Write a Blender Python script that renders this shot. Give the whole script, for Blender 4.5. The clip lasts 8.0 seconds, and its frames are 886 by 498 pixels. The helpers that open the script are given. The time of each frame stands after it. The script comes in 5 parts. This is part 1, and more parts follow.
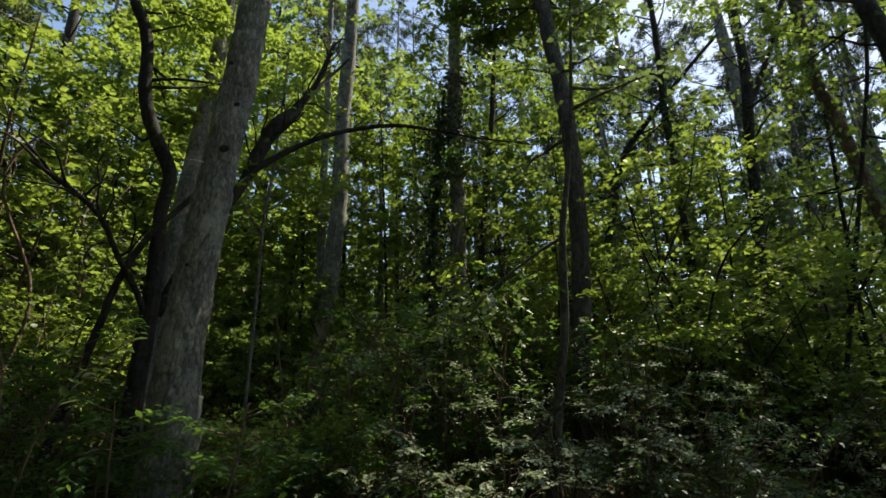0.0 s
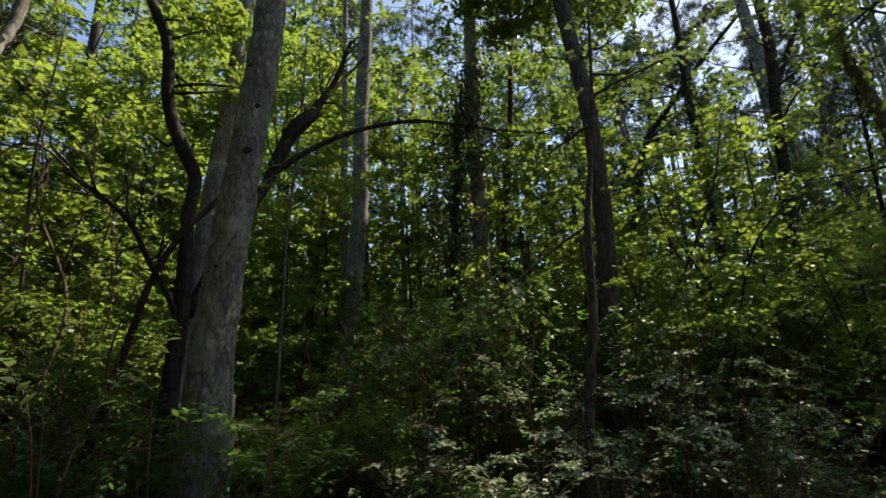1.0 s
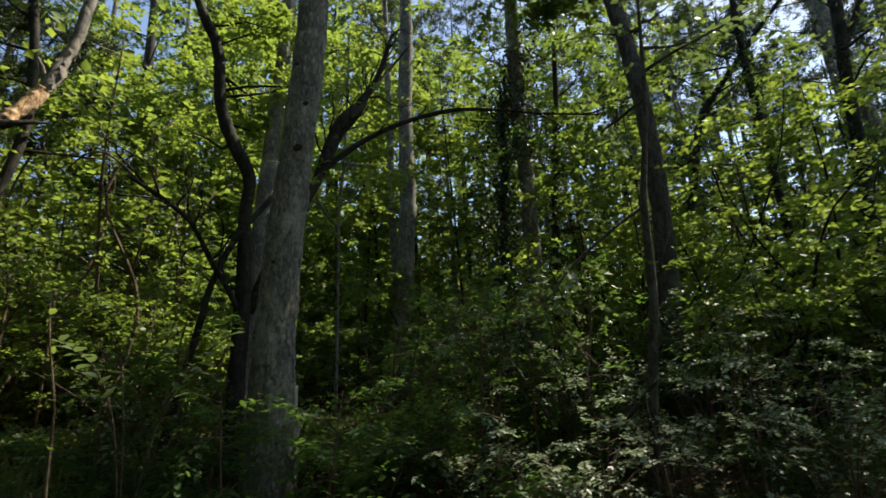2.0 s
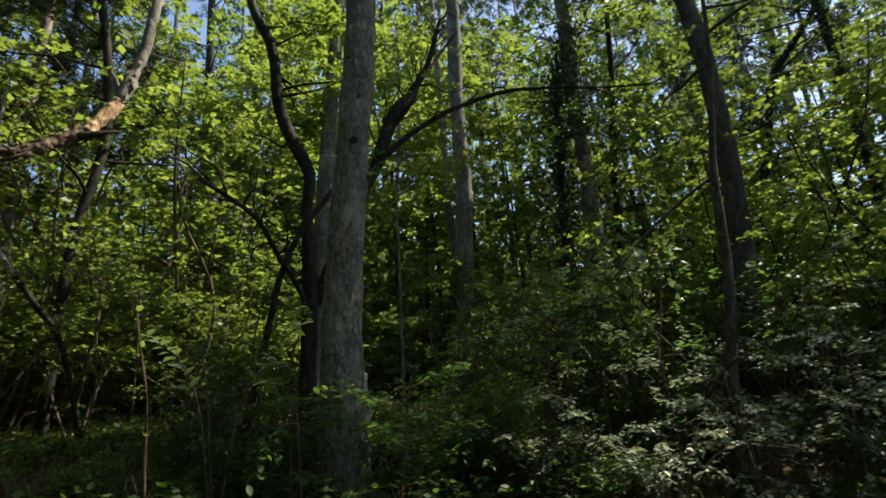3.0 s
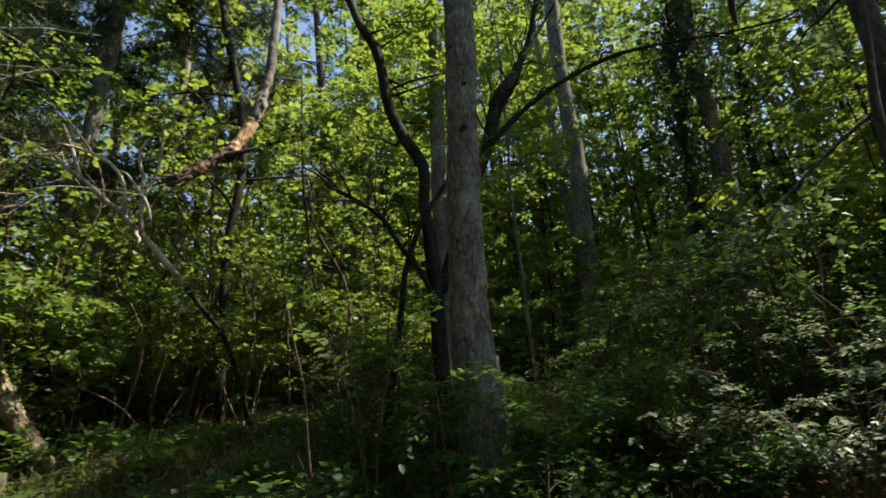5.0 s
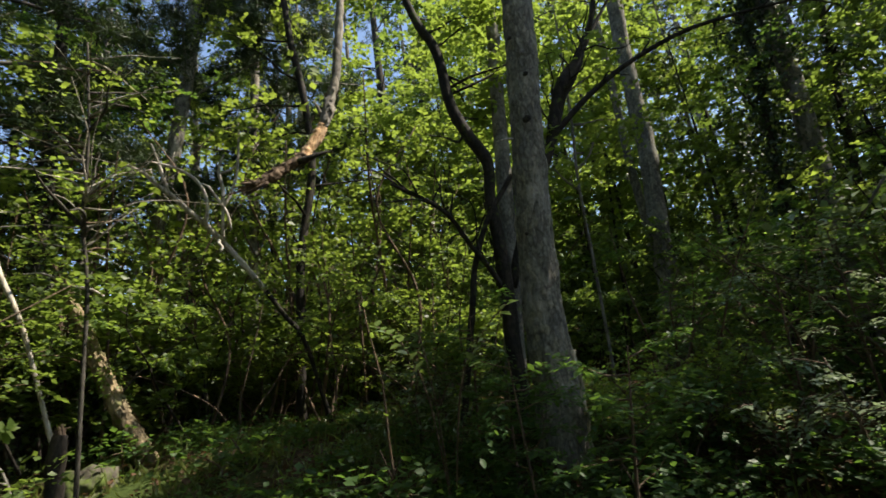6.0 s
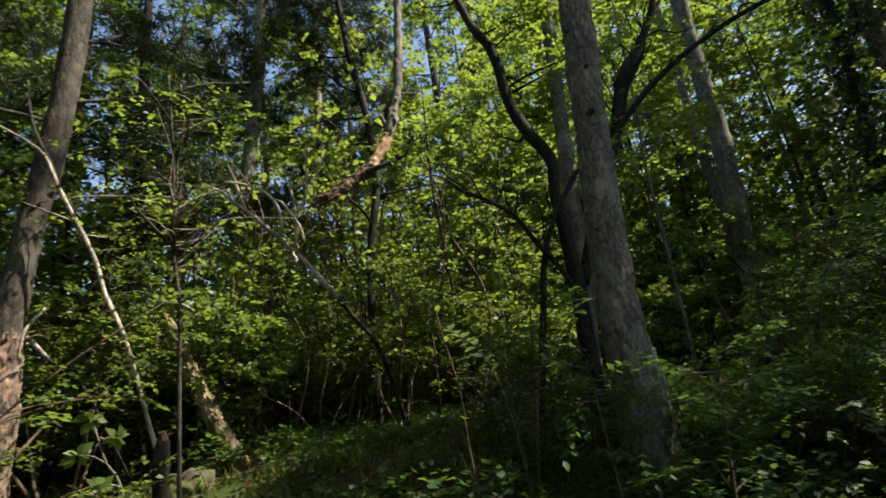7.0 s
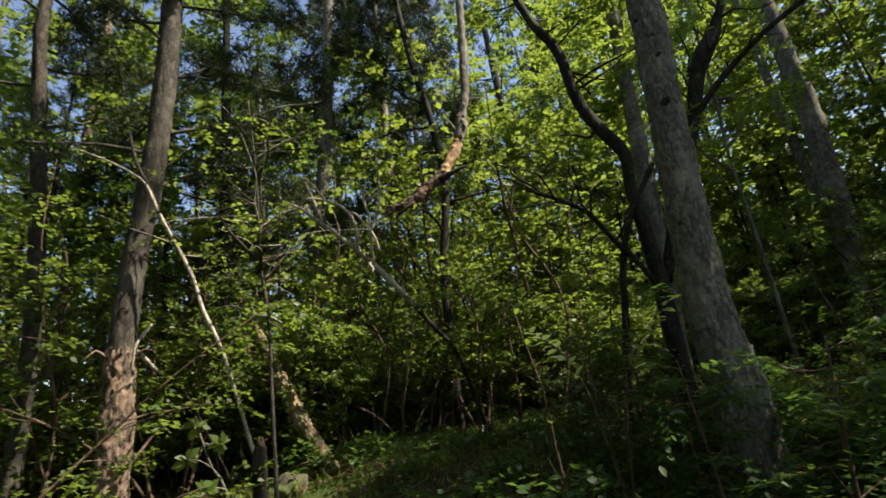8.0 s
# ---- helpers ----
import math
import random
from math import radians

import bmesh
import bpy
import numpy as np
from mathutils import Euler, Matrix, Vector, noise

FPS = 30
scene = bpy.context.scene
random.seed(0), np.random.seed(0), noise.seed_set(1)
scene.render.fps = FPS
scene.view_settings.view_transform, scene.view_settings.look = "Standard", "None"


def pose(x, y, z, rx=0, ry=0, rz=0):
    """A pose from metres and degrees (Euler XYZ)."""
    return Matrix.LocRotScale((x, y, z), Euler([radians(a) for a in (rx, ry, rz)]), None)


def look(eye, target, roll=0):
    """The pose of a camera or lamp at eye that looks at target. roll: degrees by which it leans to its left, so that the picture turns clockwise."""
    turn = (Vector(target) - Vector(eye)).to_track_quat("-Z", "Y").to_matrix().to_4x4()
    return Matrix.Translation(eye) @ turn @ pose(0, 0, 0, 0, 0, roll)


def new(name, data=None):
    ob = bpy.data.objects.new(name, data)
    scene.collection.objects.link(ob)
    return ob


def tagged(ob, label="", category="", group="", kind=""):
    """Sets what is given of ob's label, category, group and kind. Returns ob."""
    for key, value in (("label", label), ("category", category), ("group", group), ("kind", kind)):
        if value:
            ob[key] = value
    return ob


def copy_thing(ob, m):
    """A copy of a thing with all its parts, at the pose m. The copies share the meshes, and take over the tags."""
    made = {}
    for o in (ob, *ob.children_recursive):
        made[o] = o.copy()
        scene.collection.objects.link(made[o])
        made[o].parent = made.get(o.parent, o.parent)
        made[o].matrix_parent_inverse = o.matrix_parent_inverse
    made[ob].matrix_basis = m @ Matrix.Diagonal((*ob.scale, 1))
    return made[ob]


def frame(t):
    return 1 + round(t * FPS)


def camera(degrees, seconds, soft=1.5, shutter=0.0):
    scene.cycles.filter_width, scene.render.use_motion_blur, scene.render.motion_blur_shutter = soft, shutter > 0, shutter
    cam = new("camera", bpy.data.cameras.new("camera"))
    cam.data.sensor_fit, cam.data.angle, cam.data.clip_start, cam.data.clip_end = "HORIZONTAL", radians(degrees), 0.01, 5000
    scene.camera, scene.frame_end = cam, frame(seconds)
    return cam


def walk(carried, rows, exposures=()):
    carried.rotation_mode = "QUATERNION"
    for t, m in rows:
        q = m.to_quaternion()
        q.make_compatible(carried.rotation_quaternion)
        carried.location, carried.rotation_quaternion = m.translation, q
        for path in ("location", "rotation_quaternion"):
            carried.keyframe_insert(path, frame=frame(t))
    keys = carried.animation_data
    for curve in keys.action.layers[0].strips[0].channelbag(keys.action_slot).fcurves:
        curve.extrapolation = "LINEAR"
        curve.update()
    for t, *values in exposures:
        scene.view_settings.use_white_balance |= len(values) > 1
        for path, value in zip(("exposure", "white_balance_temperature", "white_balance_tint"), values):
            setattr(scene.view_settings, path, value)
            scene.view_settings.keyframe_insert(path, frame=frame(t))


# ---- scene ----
cam = camera(80.3, 8.0, soft=1.6, shutter=0.4)
ROWS = [
    (0.0, 0.000, 0.000, 1.600, 108.06, 0.81, 0.26),
    (0.5, -0.016, 0.008, 1.590, 107.98, 1.63, 1.10),
    (1.0, -0.029, 0.026, 1.582, 107.73, 2.00, 3.05),
    (1.5, -0.051, 0.044, 1.577, 107.43, 2.18, 5.61),
    (3.0, -0.086, 0.081, 1.553, 106.04, 3.67, 15.56),
    (3.5, -0.102, 0.087, 1.545, 105.66, 3.76, 18.93),
    (4.0, -0.108, 0.082, 1.538, 105.40, 4.13, 22.43),
    (4.5, -0.113, 0.067, 1.532, 105.52, 4.85, 25.53),
    (6.0, -0.185, 0.070, 1.504, 106.34, 6.03, 36.57),
    (6.5, -0.194, 0.050, 1.514, 106.76, 6.29, 39.97),
    (7.0, -0.216, 0.037, 1.509, 107.44, 6.86, 43.98),
    (7.5, -0.237, 0.025, 1.508, 108.14, 6.67, 48.09),
    (8.0, -0.249, 0.003, 1.506, 109.03, 7.26, 52.07),
]
walk(cam, [(t, pose(x, y, z, rx, ry, rz)) for t, x, y, z, rx, ry, rz in ROWS], exposures=((0.0, 1.0, 7200, 9), (3.0, 1.06, 7000, 9), (4.5, 1.16, 7000, 9), (6.0, 1.16, 7000, 10), (8.0, 1.08, 7300, 11)))

# ---- light ----
SUN_AZ, SUN_EL = 50.0, 54.0            # degrees clockwise from +y, degrees above the horizon
world = bpy.data.worlds.new("world")
scene.world = world
world.use_nodes = True
wn = world.node_tree
wn.nodes.clear()
sky = wn.nodes.new("ShaderNodeTexSky")
sky.sky_type = "NISHITA"
sky.sun_disc = False
sky.sun_elevation, sky.sun_rotation = radians(SUN_EL), radians(SUN_AZ)
sky.air_density, sky.dust_density, sky.ozone_density = 1.0, 0.6, 1.5
bg = wn.nodes.new("ShaderNodeBackground")
bg.inputs["Strength"].default_value = 0.125
wo = wn.nodes.new("ShaderNodeOutputWorld")
wn.links.new(sky.outputs[0], bg.inputs[0])
wn.links.new(bg.outputs[0], wo.inputs[0])
sun = new("sun", bpy.data.lights.new("sun", "SUN"))
sun.data.energy, sun.data.angle, sun.data.color = 5.0, radians(0.5), (1.0, 0.94, 0.84)
_d = Vector((math.sin(radians(SUN_AZ)) * math.cos(radians(SUN_EL)), math.cos(radians(SUN_AZ)) * math.cos(radians(SUN_EL)), math.sin(radians(SUN_EL))))
sun.matrix_world = look(_d * 40, (0, 0, 0))


# ---- materials ----
def material(name):
    m = bpy.data.materials.new(name)
    m.use_nodes = True
    t = m.node_tree
    return m, t, t.nodes["Principled BSDF"], t.nodes["Material Output"]


def ramp(t, stops, fac):
    r = t.nodes.new("ShaderNodeValToRGB")
    while len(r.color_ramp.elements) < len(stops):
        r.color_ramp.elements.new(0.5)
    for e, (p, c) in zip(r.color_ramp.elements, stops):
        e.position, e.color = p, (*c, 1)
    t.links.new(fac, r.inputs[0])
    return r.outputs[0]


def coords(t, scale=(1, 1, 1)):
    tc, mp = t.nodes.new("ShaderNodeTexCoord"), t.nodes.new("ShaderNodeMapping")
    mp.inputs["Scale"].default_value = scale
    t.links.new(tc.outputs["Object"], mp.inputs[0])
    return mp.outputs[0]


def noise_tex(t, vec, scale, detail=5, rough=0.6):
    n = t.nodes.new("ShaderNodeTexNoise")
    n.inputs["Scale"].default_value, n.inputs["Detail"].default_value, n.inputs["Roughness"].default_value = scale, detail, rough
    t.links.new(vec, n.inputs["Vector"])
    return n.outputs["Fac"]


def mix(t, fac, a, b, kind="MIX"):
    m = t.nodes.new("ShaderNodeMix")
    m.data_type, m.blend_type = "RGBA", kind
    for i, v in ((0, fac), (6, a), (7, b)):
        if isinstance(v, (int, float)):
            m.inputs[i].default_value = v
        elif isinstance(v, tuple):
            m.inputs[i].default_value = (*v, 1)
        else:
            t.links.new(v, m.inputs[i])
    return m.outputs[2]


def bump(t, height, strength, dist, bsdf):
    b = t.nodes.new("ShaderNodeBump")
    b.inputs["Strength"].default_value, b.inputs["Distance"].default_value = strength, dist
    t.links.new(height, b.inputs["Height"])
    t.links.new(b.outputs[0], bsdf.inputs["Normal"])


def bark(name, dark, mid, light, plate=(24, 24, 9), moss=0.0, rough=0.9):
    """Plated bark: stretched cells with dark cracks, scaly grain and lichen blotches."""
    m, t, p, _ = material(name)
    v = coords(t, plate)
    warp = noise_tex(t, v, 1.6, 3)
    w = t.nodes.new("ShaderNodeMix")
    w.data_type = "VECTOR"
    w.inputs[0].default_value = 0.22
    t.links.new(v, w.inputs[4])
    sp = t.nodes.new("ShaderNodeCombineXYZ")
    for i in range(3):
        t.links.new(warp, sp.inputs[i])
    t.links.new(sp.outputs[0], w.inputs[5])
    vo = t.nodes.new("ShaderNodeTexVoronoi")
    vo.feature = "DISTANCE_TO_EDGE"
    vo.inputs["Scale"].default_value = 1.0
    t.links.new(w.outputs[1], vo.inputs["Vector"])
    cell = t.nodes.new("ShaderNodeTexVoronoi")
    cell.inputs["Scale"].default_value = 1.0
    t.links.new(w.outputs[1], cell.inputs["Vector"])
    fine = noise_tex(t, coords(t, (42, 42, 24)), 1.0, 6, 0.7)
    blot = noise_tex(t, coords(t), 3.5, 4)
    col = ramp(t, [(0.25, dark), (0.5, mid), (0.75, light)], fine)
    crack = ramp(t, [(0.0, (0.55, 0.53, 0.51)), (0.06, (0.80, 0.79, 0.78)), (0.28, (1, 1, 1))], vo.outputs["Distance"])
    col = mix(t, 1.0, col, crack, "MULTIPLY")
    tone = t.nodes.new("ShaderNodeSeparateColor")
    t.links.new(cell.outputs["Color"], tone.inputs[0])
    col = mix(t, 1.0, col, ramp(t, [(0.0, (0.62, 0.63, 0.65)), (0.6, (1.0, 1.0, 1.0)), (1.0, (1.32, 1.26, 1.18))], tone.outputs[0]), "MULTIPLY")
    lich = ramp(t, [(0.5, (0, 0, 0)), (0.68, (1, 1, 1))], blot)
    lm = t.nodes.new("ShaderNodeMath")
    lm.operation = "MULTIPLY"
    lm.inputs[1].default_value = 0.35
    t.links.new(lich, lm.inputs[0])
    col = mix(t, lm.outputs[0], col, tuple(min(1, 1.5 * c) for c in light))
    if moss:
        mm = noise_tex(t, coords(t), 9.0, 5)
        mr = ramp(t, [(0.62 - 0.3 * moss, (0, 0, 0)), (0.75 - 0.2 * moss, (1, 1, 1))], mm)
        col = mix(t, mr, col, (0.07, 0.10, 0.02))
    t.links.new(col, p.inputs["Base Color"])
    p.inputs["Roughness"].default_value = rough
    p.inputs["Specular IOR Level"].default_value = 0.25
    h = t.nodes.new("ShaderNodeMath")
    h.operation = "MULTIPLY_ADD"
    h.inputs[1].default_value = 0.6
    t.links.new(fine, h.inputs[0])
    t.links.new(crack, h.inputs[2])
    bump(t, h.outputs[0], 0.6, 0.010, p)
    return m


def leaf_mat(name, dark, light, glow, through_share=0.45, rough=0.38, spec=0.5):
    """Thin leaf: glossy upper skin and light that comes through; each leaf differs a little."""
    m, t, p, out = material(name)
    g = t.nodes.new("ShaderNodeNewGeometry")
    oi = t.nodes.new("ShaderNodeObjectInfo")
    n = noise_tex(t, coords(t), 1.3, 2)
    a = t.nodes.new("ShaderNodeMath")
    a.operation = "MULTIPLY_ADD"
    a.inputs[1].default_value = 0.55
    t.links.new(g.outputs["Random Per Island"], a.inputs[0])
    b = t.nodes.new("ShaderNodeMath")
    b.operation = "MULTIPLY"
    b.inputs[1].default_value = 0.45
    t.links.new(n, b.inputs[0])
    t.links.new(b.outputs[0], a.inputs[2])
    col = ramp(t, [(0.1, dark), (0.9, light)], a.outputs[0])
    hs = t.nodes.new("ShaderNodeHueSaturation")
    mr = t.nodes.new("ShaderNodeMapRange")
    mr.inputs["To Min"].default_value, mr.inputs["To Max"].default_value = 0.485, 0.512
    t.links.new(oi.outputs["Random"], mr.inputs["Value"])
    t.links.new(mr.outputs[0], hs.inputs["Hue"])
    t.links.new(col, hs.inputs["Color"])
    t.links.new(hs.outputs[0], p.inputs["Base Color"])
    p.inputs["Roughness"].default_value = rough
    p.inputs["Specular IOR Level"].default_value = spec
    tr = t.nodes.new("ShaderNodeBsdfTranslucent")
    tc = mix(t, 0.6, hs.outputs[0], glow)
    t.links.new(tc, tr.inputs["Color"])
    mx = t.nodes.new("ShaderNodeMixShader")
    mx.inputs[0].default_value = through_share
    t.links.new(p.outputs[0], mx.inputs[1])
    t.links.new(tr.outputs[0], mx.inputs[2])
    t.links.new(mx.outputs[0], out.inputs["Surface"])
    return m


def soil_mat():
    m, t, p, _ = material("leaf_litter_soil")
    v = coords(t)
    a, b, c = noise_tex(t, v, 0.7, 4), noise_tex(t, v, 14, 6, 0.75), noise_tex(t, v, 70, 4, 0.7)
    litter = ramp(t, [(0.3, (0.022, 0.015, 0.009)), (0.5, (0.06, 0.037, 0.02)), (0.7, (0.13, 0.078, 0.042))], b)
    moss = ramp(t, [(0.3, (0.02, 0.035, 0.008)), (0.7, (0.06, 0.085, 0.02))], c)
    patch = ramp(t, [(0.46, (0, 0, 0)), (0.62, (1, 1, 1))], a)
    t.links.new(mix(t, patch, litter, moss), p.inputs["Base Color"])
    p.inputs["Roughness"].default_value = 0.95
    p.inputs["Specular IOR Level"].default_value = 0.15
    bump(t, b, 0.8, 0.03, p)
    return m


BARK_PINE = bark("grey_pine_bark", (0.060, 0.057, 0.048), (0.165, 0.157, 0.134), (0.34, 0.325, 0.28), (30, 30, 13))
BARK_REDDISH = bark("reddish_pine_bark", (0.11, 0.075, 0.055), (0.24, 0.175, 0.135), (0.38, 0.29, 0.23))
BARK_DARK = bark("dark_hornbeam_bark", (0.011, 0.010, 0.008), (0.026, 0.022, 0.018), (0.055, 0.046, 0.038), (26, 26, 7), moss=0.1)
# Grey-brown bark with shade put into the colour, for trunks that look dim.
BARK_SHADE = bark("shaded_grey_brown_bark", (0.028, 0.025, 0.021), (0.066, 0.060, 0.050), (0.125, 0.115, 0.097), (28, 28, 9))
BARK_BROWN = bark("brown_sapling_bark", (0.06, 0.042, 0.028), (0.12, 0.082, 0.056), (0.19, 0.14, 0.10), (34, 34, 9))
BARK_GREY = bark("grey_smooth_bark", (0.10, 0.09, 0.075), (0.19, 0.175, 0.15), (0.30, 0.28, 0.25), (20, 20, 8))
DEAD_WOOD = bark("bleached_dead_wood", (0.24, 0.21, 0.165), (0.42, 0.38, 0.32), (0.58, 0.54, 0.47), (44, 44, 5))
TORN_WOOD = bark("torn_orange_wood", (0.24, 0.13, 0.07), (0.52, 0.34, 0.19), (0.74, 0.58, 0.40), (30, 30, 5))
MOSSY = bark("mossy_log_bark", (0.10, 0.075, 0.045), (0.22, 0.17, 0.105), (0.36, 0.30, 0.19), (20, 20, 8), moss=0.3)
LEAF_BRIGHT = leaf_mat("spring_maple_leaf", (0.018, 0.044, 0.007), (0.165, 0.25, 0.050), (0.42, 0.55, 0.075), 0.52, 0.50, 0.55)
LEAF_MID = leaf_mat("hornbeam_leaf", (0.014, 0.034, 0.007), (0.115, 0.18, 0.042), (0.32, 0.45, 0.065), 0.50, 0.50, 0.55)
LEAF_DARK = leaf_mat("glossy_shrub_leaf", (0.060, 0.100, 0.042), (0.190, 0.255, 0.130), (0.24, 0.35, 0.08), 0.30, 0.50, 0.7)
# Pale leaf undersides, lightened further for the sheen and light on them.
LEAF_PALE = leaf_mat("pale_sheen_leaf", (0.10, 0.145, 0.075), (0.30, 0.36, 0.235), (0.34, 0.44, 0.20), 0.36, 0.50, 0.8)
# Green leaf darkened in its colour to stand for foliage in shadow.
LEAF_DEEP = leaf_mat("shaded_green_leaf", (0.014, 0.040, 0.010), (0.060, 0.120, 0.032), (0.20, 0.35, 0.045), 0.45, 0.5, 0.4)
NEEDLE = leaf_mat("pine_needle", (0.012, 0.028, 0.010), (0.038, 0.066, 0.024), (0.08, 0.12, 0.025), 0.2, 0.5, 0.3)
GRASS = leaf_mat("forest_grass", (0.05, 0.085, 0.015), (0.15, 0.18, 0.05), (0.30, 0.36, 0.06), 0.4)
LITTER = leaf_mat("dry_fallen_leaf", (0.05, 0.028, 0.015), (0.14, 0.085, 0.045), (0.25, 0.13, 0.05), 0.2, 0.7, 0.2)
SOIL = soil_mat()
STONE = bark("lichened_stone", (0.035, 0.03, 0.024), (0.08, 0.07, 0.055), (0.14, 0.125, 0.10), (9, 9, 9), moss=0.7)


# ---- geometry helpers ----
def mesh_of(name, verts, faces, smooth=False):
    """A mesh from an (n, 3) array and an (m, k) array of corner numbers."""
    verts, faces = np.asarray(verts, np.float32), np.asarray(faces, np.int32)
    me = bpy.data.meshes.new(name)
    m, k = faces.shape
    me.vertices.add(len(verts))
    me.vertices.foreach_set("co", verts.ravel())
    me.loops.add(m * k)
    me.loops.foreach_set("vertex_index", faces.ravel())
    me.polygons.add(m)
    me.polygons.foreach_set("loop_start", np.arange(0, m * k, k, dtype=np.int32))
    if smooth:
        me.polygons.foreach_set("use_smooth", np.ones(m, bool))
    me.update(calc_edges=True)
    return me


def part(name, me, mat, parent, label="", kind=""):
    ob = new(name, me)
    if mat and not me.materials:
        me.materials.append(mat)
    ob.parent = parent
    return tagged(ob, label=label, kind=kind)


def thing(name, at, label, category, group="", kind=""):
    ob = new(name)
    ob.empty_display_size = 0.2
    ob.location = at
    return tagged(ob, label=label, category=category, group=group, kind=kind)


def spline(pts, per_m):
    """Catmull-Rom through (x, y, z, r) rows."""
    p = np.array(pts, float)
    p = np.vstack([2 * p[0] - p[1], p, 2 * p[-1] - p[-2]])
    p[0, 3], p[-1, 3] = p[1, 3], p[-2, 3]
    out = []
    for i in range(1, len(p) - 2):
        n = max(2, int(np.linalg.norm(p[i + 1, :3] - p[i, :3]) * per_m))
        for t in np.arange(n) / n:
            a, b, c, d = p[i - 1:i + 3]
            out.append(0.5 * (2 * b + (c - a) * t + (2 * a - 5 * b + 4 * c - d) * t * t + (3 * b - a - 3 * c + d) * t ** 3))
    out.append(p[-2])
    out = np.array(out)
    out[:, 3] = np.maximum(out[:, 3], 0.002)
    return out


def tube(pts, segs=8, per_m=6, rough=0.08, plates=0.0, cell=(11, 11, 4), shift=(0, 0, 0), flare=0.0, raw=False):
    """A swept stem with an uneven skin; plates: depth of bark plates in metres; flare: how far the root end spreads."""
    c = spline(pts, per_m)
    n = len(c)
    tan = np.gradient(c[:, :3], axis=0)
    tan /= np.linalg.norm(tan, axis=1)[:, None] + 1e-9
    ref = np.array([1.0, 0, 0]) if abs(tan[0, 0]) < 0.9 else np.array([0, 1.0, 0])
    us = np.zeros((n, 3))
    for i in range(n):
        ref = ref - tan[i] * (ref @ tan[i])
        ref /= np.linalg.norm(ref)
        us[i] = ref
    vs = np.cross(tan, us)
    ang = np.arange(segs) * 2 * math.pi / segs
    rad = c[:, 3][:, None] * np.ones((1, segs))
    if flare:
        h = c[:, 2] - c[0, 2]
        rad *= 1 + flare * np.exp(-h / 0.22)[:, None] * (1 + 0.5 * np.sin(ang * 5 + 1.3)[None, :])
    dirs = us[:, None, :] * np.cos(ang)[None, :, None] + vs[:, None, :] * np.sin(ang)[None, :, None]
    pos = c[:, None, :3] + dirs * rad[:, :, None]
    if rough or plates:
        d = np.zeros((n, segs))
        flat = pos.reshape(-1, 3)
        rr = rad.ravel()
        out = d.ravel()
        for i, q in enumerate(flat):
            v = Vector(q)
            e = rough * rr[i] * noise.noise(v * (0.35 / max(rr[i], 0.02)))
            if plates:
                w = Vector((q[0] * cell[0], q[1] * cell[1], q[2] * cell[2])) + 0.7 * noise.noise_vector(v * 7)
                dist = noise.voronoi(w)[0]
                e += plates * (min(1.0, (dist[1] - dist[0]) / 0.28) - 0.6) + plates * 0.35 * noise.noise(v * 38)
            out[i] = e
        pos = pos + dirs * out.reshape(n, segs)[:, :, None]
    verts = pos.reshape(-1, 3) - np.array(shift)
    i, j = np.meshgrid(np.arange(n - 1), np.arange(segs), indexing="ij")
    k = (j + 1) % segs
    quads = np.stack([i * segs + j, i * segs + k, (i + 1) * segs + k, (i + 1) * segs + j], -1).reshape(-1, 4)
    tip = len(verts)
    verts = np.vstack([verts, c[-1, :3] - np.array(shift), c[0, :3] - np.array(shift)])
    a = np.arange(segs)
    cap = np.stack([(n - 1) * segs + a, (n - 1) * segs + (a + 1) % segs, np.full(segs, tip), np.full(segs, tip)], -1)
    cap2 = np.stack([(a + 1) % segs, a, np.full(segs, tip + 1), np.full(segs, tip + 1)], -1)
    tris = np.vstack([cap, cap2])[:, :3]
    if raw:
        f = np.vstack([np.vstack([quads[:, [0, 1, 2]], quads[:, [0, 2, 3]]]), tris])
        return verts, f
    f = np.vstack([quads[:, [0, 1, 2]], quads[:, [0, 2, 3]], tris])
    return mesh_of("stem", verts, f, smooth=True)


def joined(pieces, smooth=True):
    vs, fs, k = [], [], 0
    for v, f in pieces:
        vs.append(v)
        fs.append(f + k)
        k += len(v)
    return mesh_of("joined", np.vstack(vs), np.vstack(fs), smooth)


DIAMOND = (np.array([(0, 0, 0), (0.42, 0.36, 0.08), (1, 0, -0.06), (0.42, -0.36, 0.08)]), np.array([(0, 2, 1), (0, 3, 2)]))
OVAL = (np.array([(0, 0, 0), (0.22, 0.23, 0.05), (0.58, 0.27, 0.05), (1, 0, -0.10), (0.58, -0.27, 0.05), (0.22, -0.23, 0.05), (0.45, 0, -0.01)]),
        np.array([(6, 0, 1), (6, 1, 2), (6, 2, 3), (6, 3, 4), (6, 4, 5), (6, 5, 0)]))
LOBED = (np.array([(0, 0, 0), (0.02, 0.30, 0.02), (0.30, 0.24, 0.03), (0.50, 0.50, -0.03), (0.62, 0.20, 0.02), (1, 0, -0.10),
                   (0.62, -0.20, 0.02), (0.50, -0.50, -0.03), (0.30, -0.24, 0.03), (0.02, -0.30, 0.02), (0.36, 0, 0.0)]),
         np.array([(10, i, i + 1) for i in range(9)] + [(10, 9, 0)]))
BLADE = (np.array([(0, 0.065, 0), (0, -0.065, 0), (1, 0, 0)]), np.array([(0, 1, 2)]))


def unit(a):
    return a / (np.linalg.norm(a, axis=-1, keepdims=True) + 1e-9)


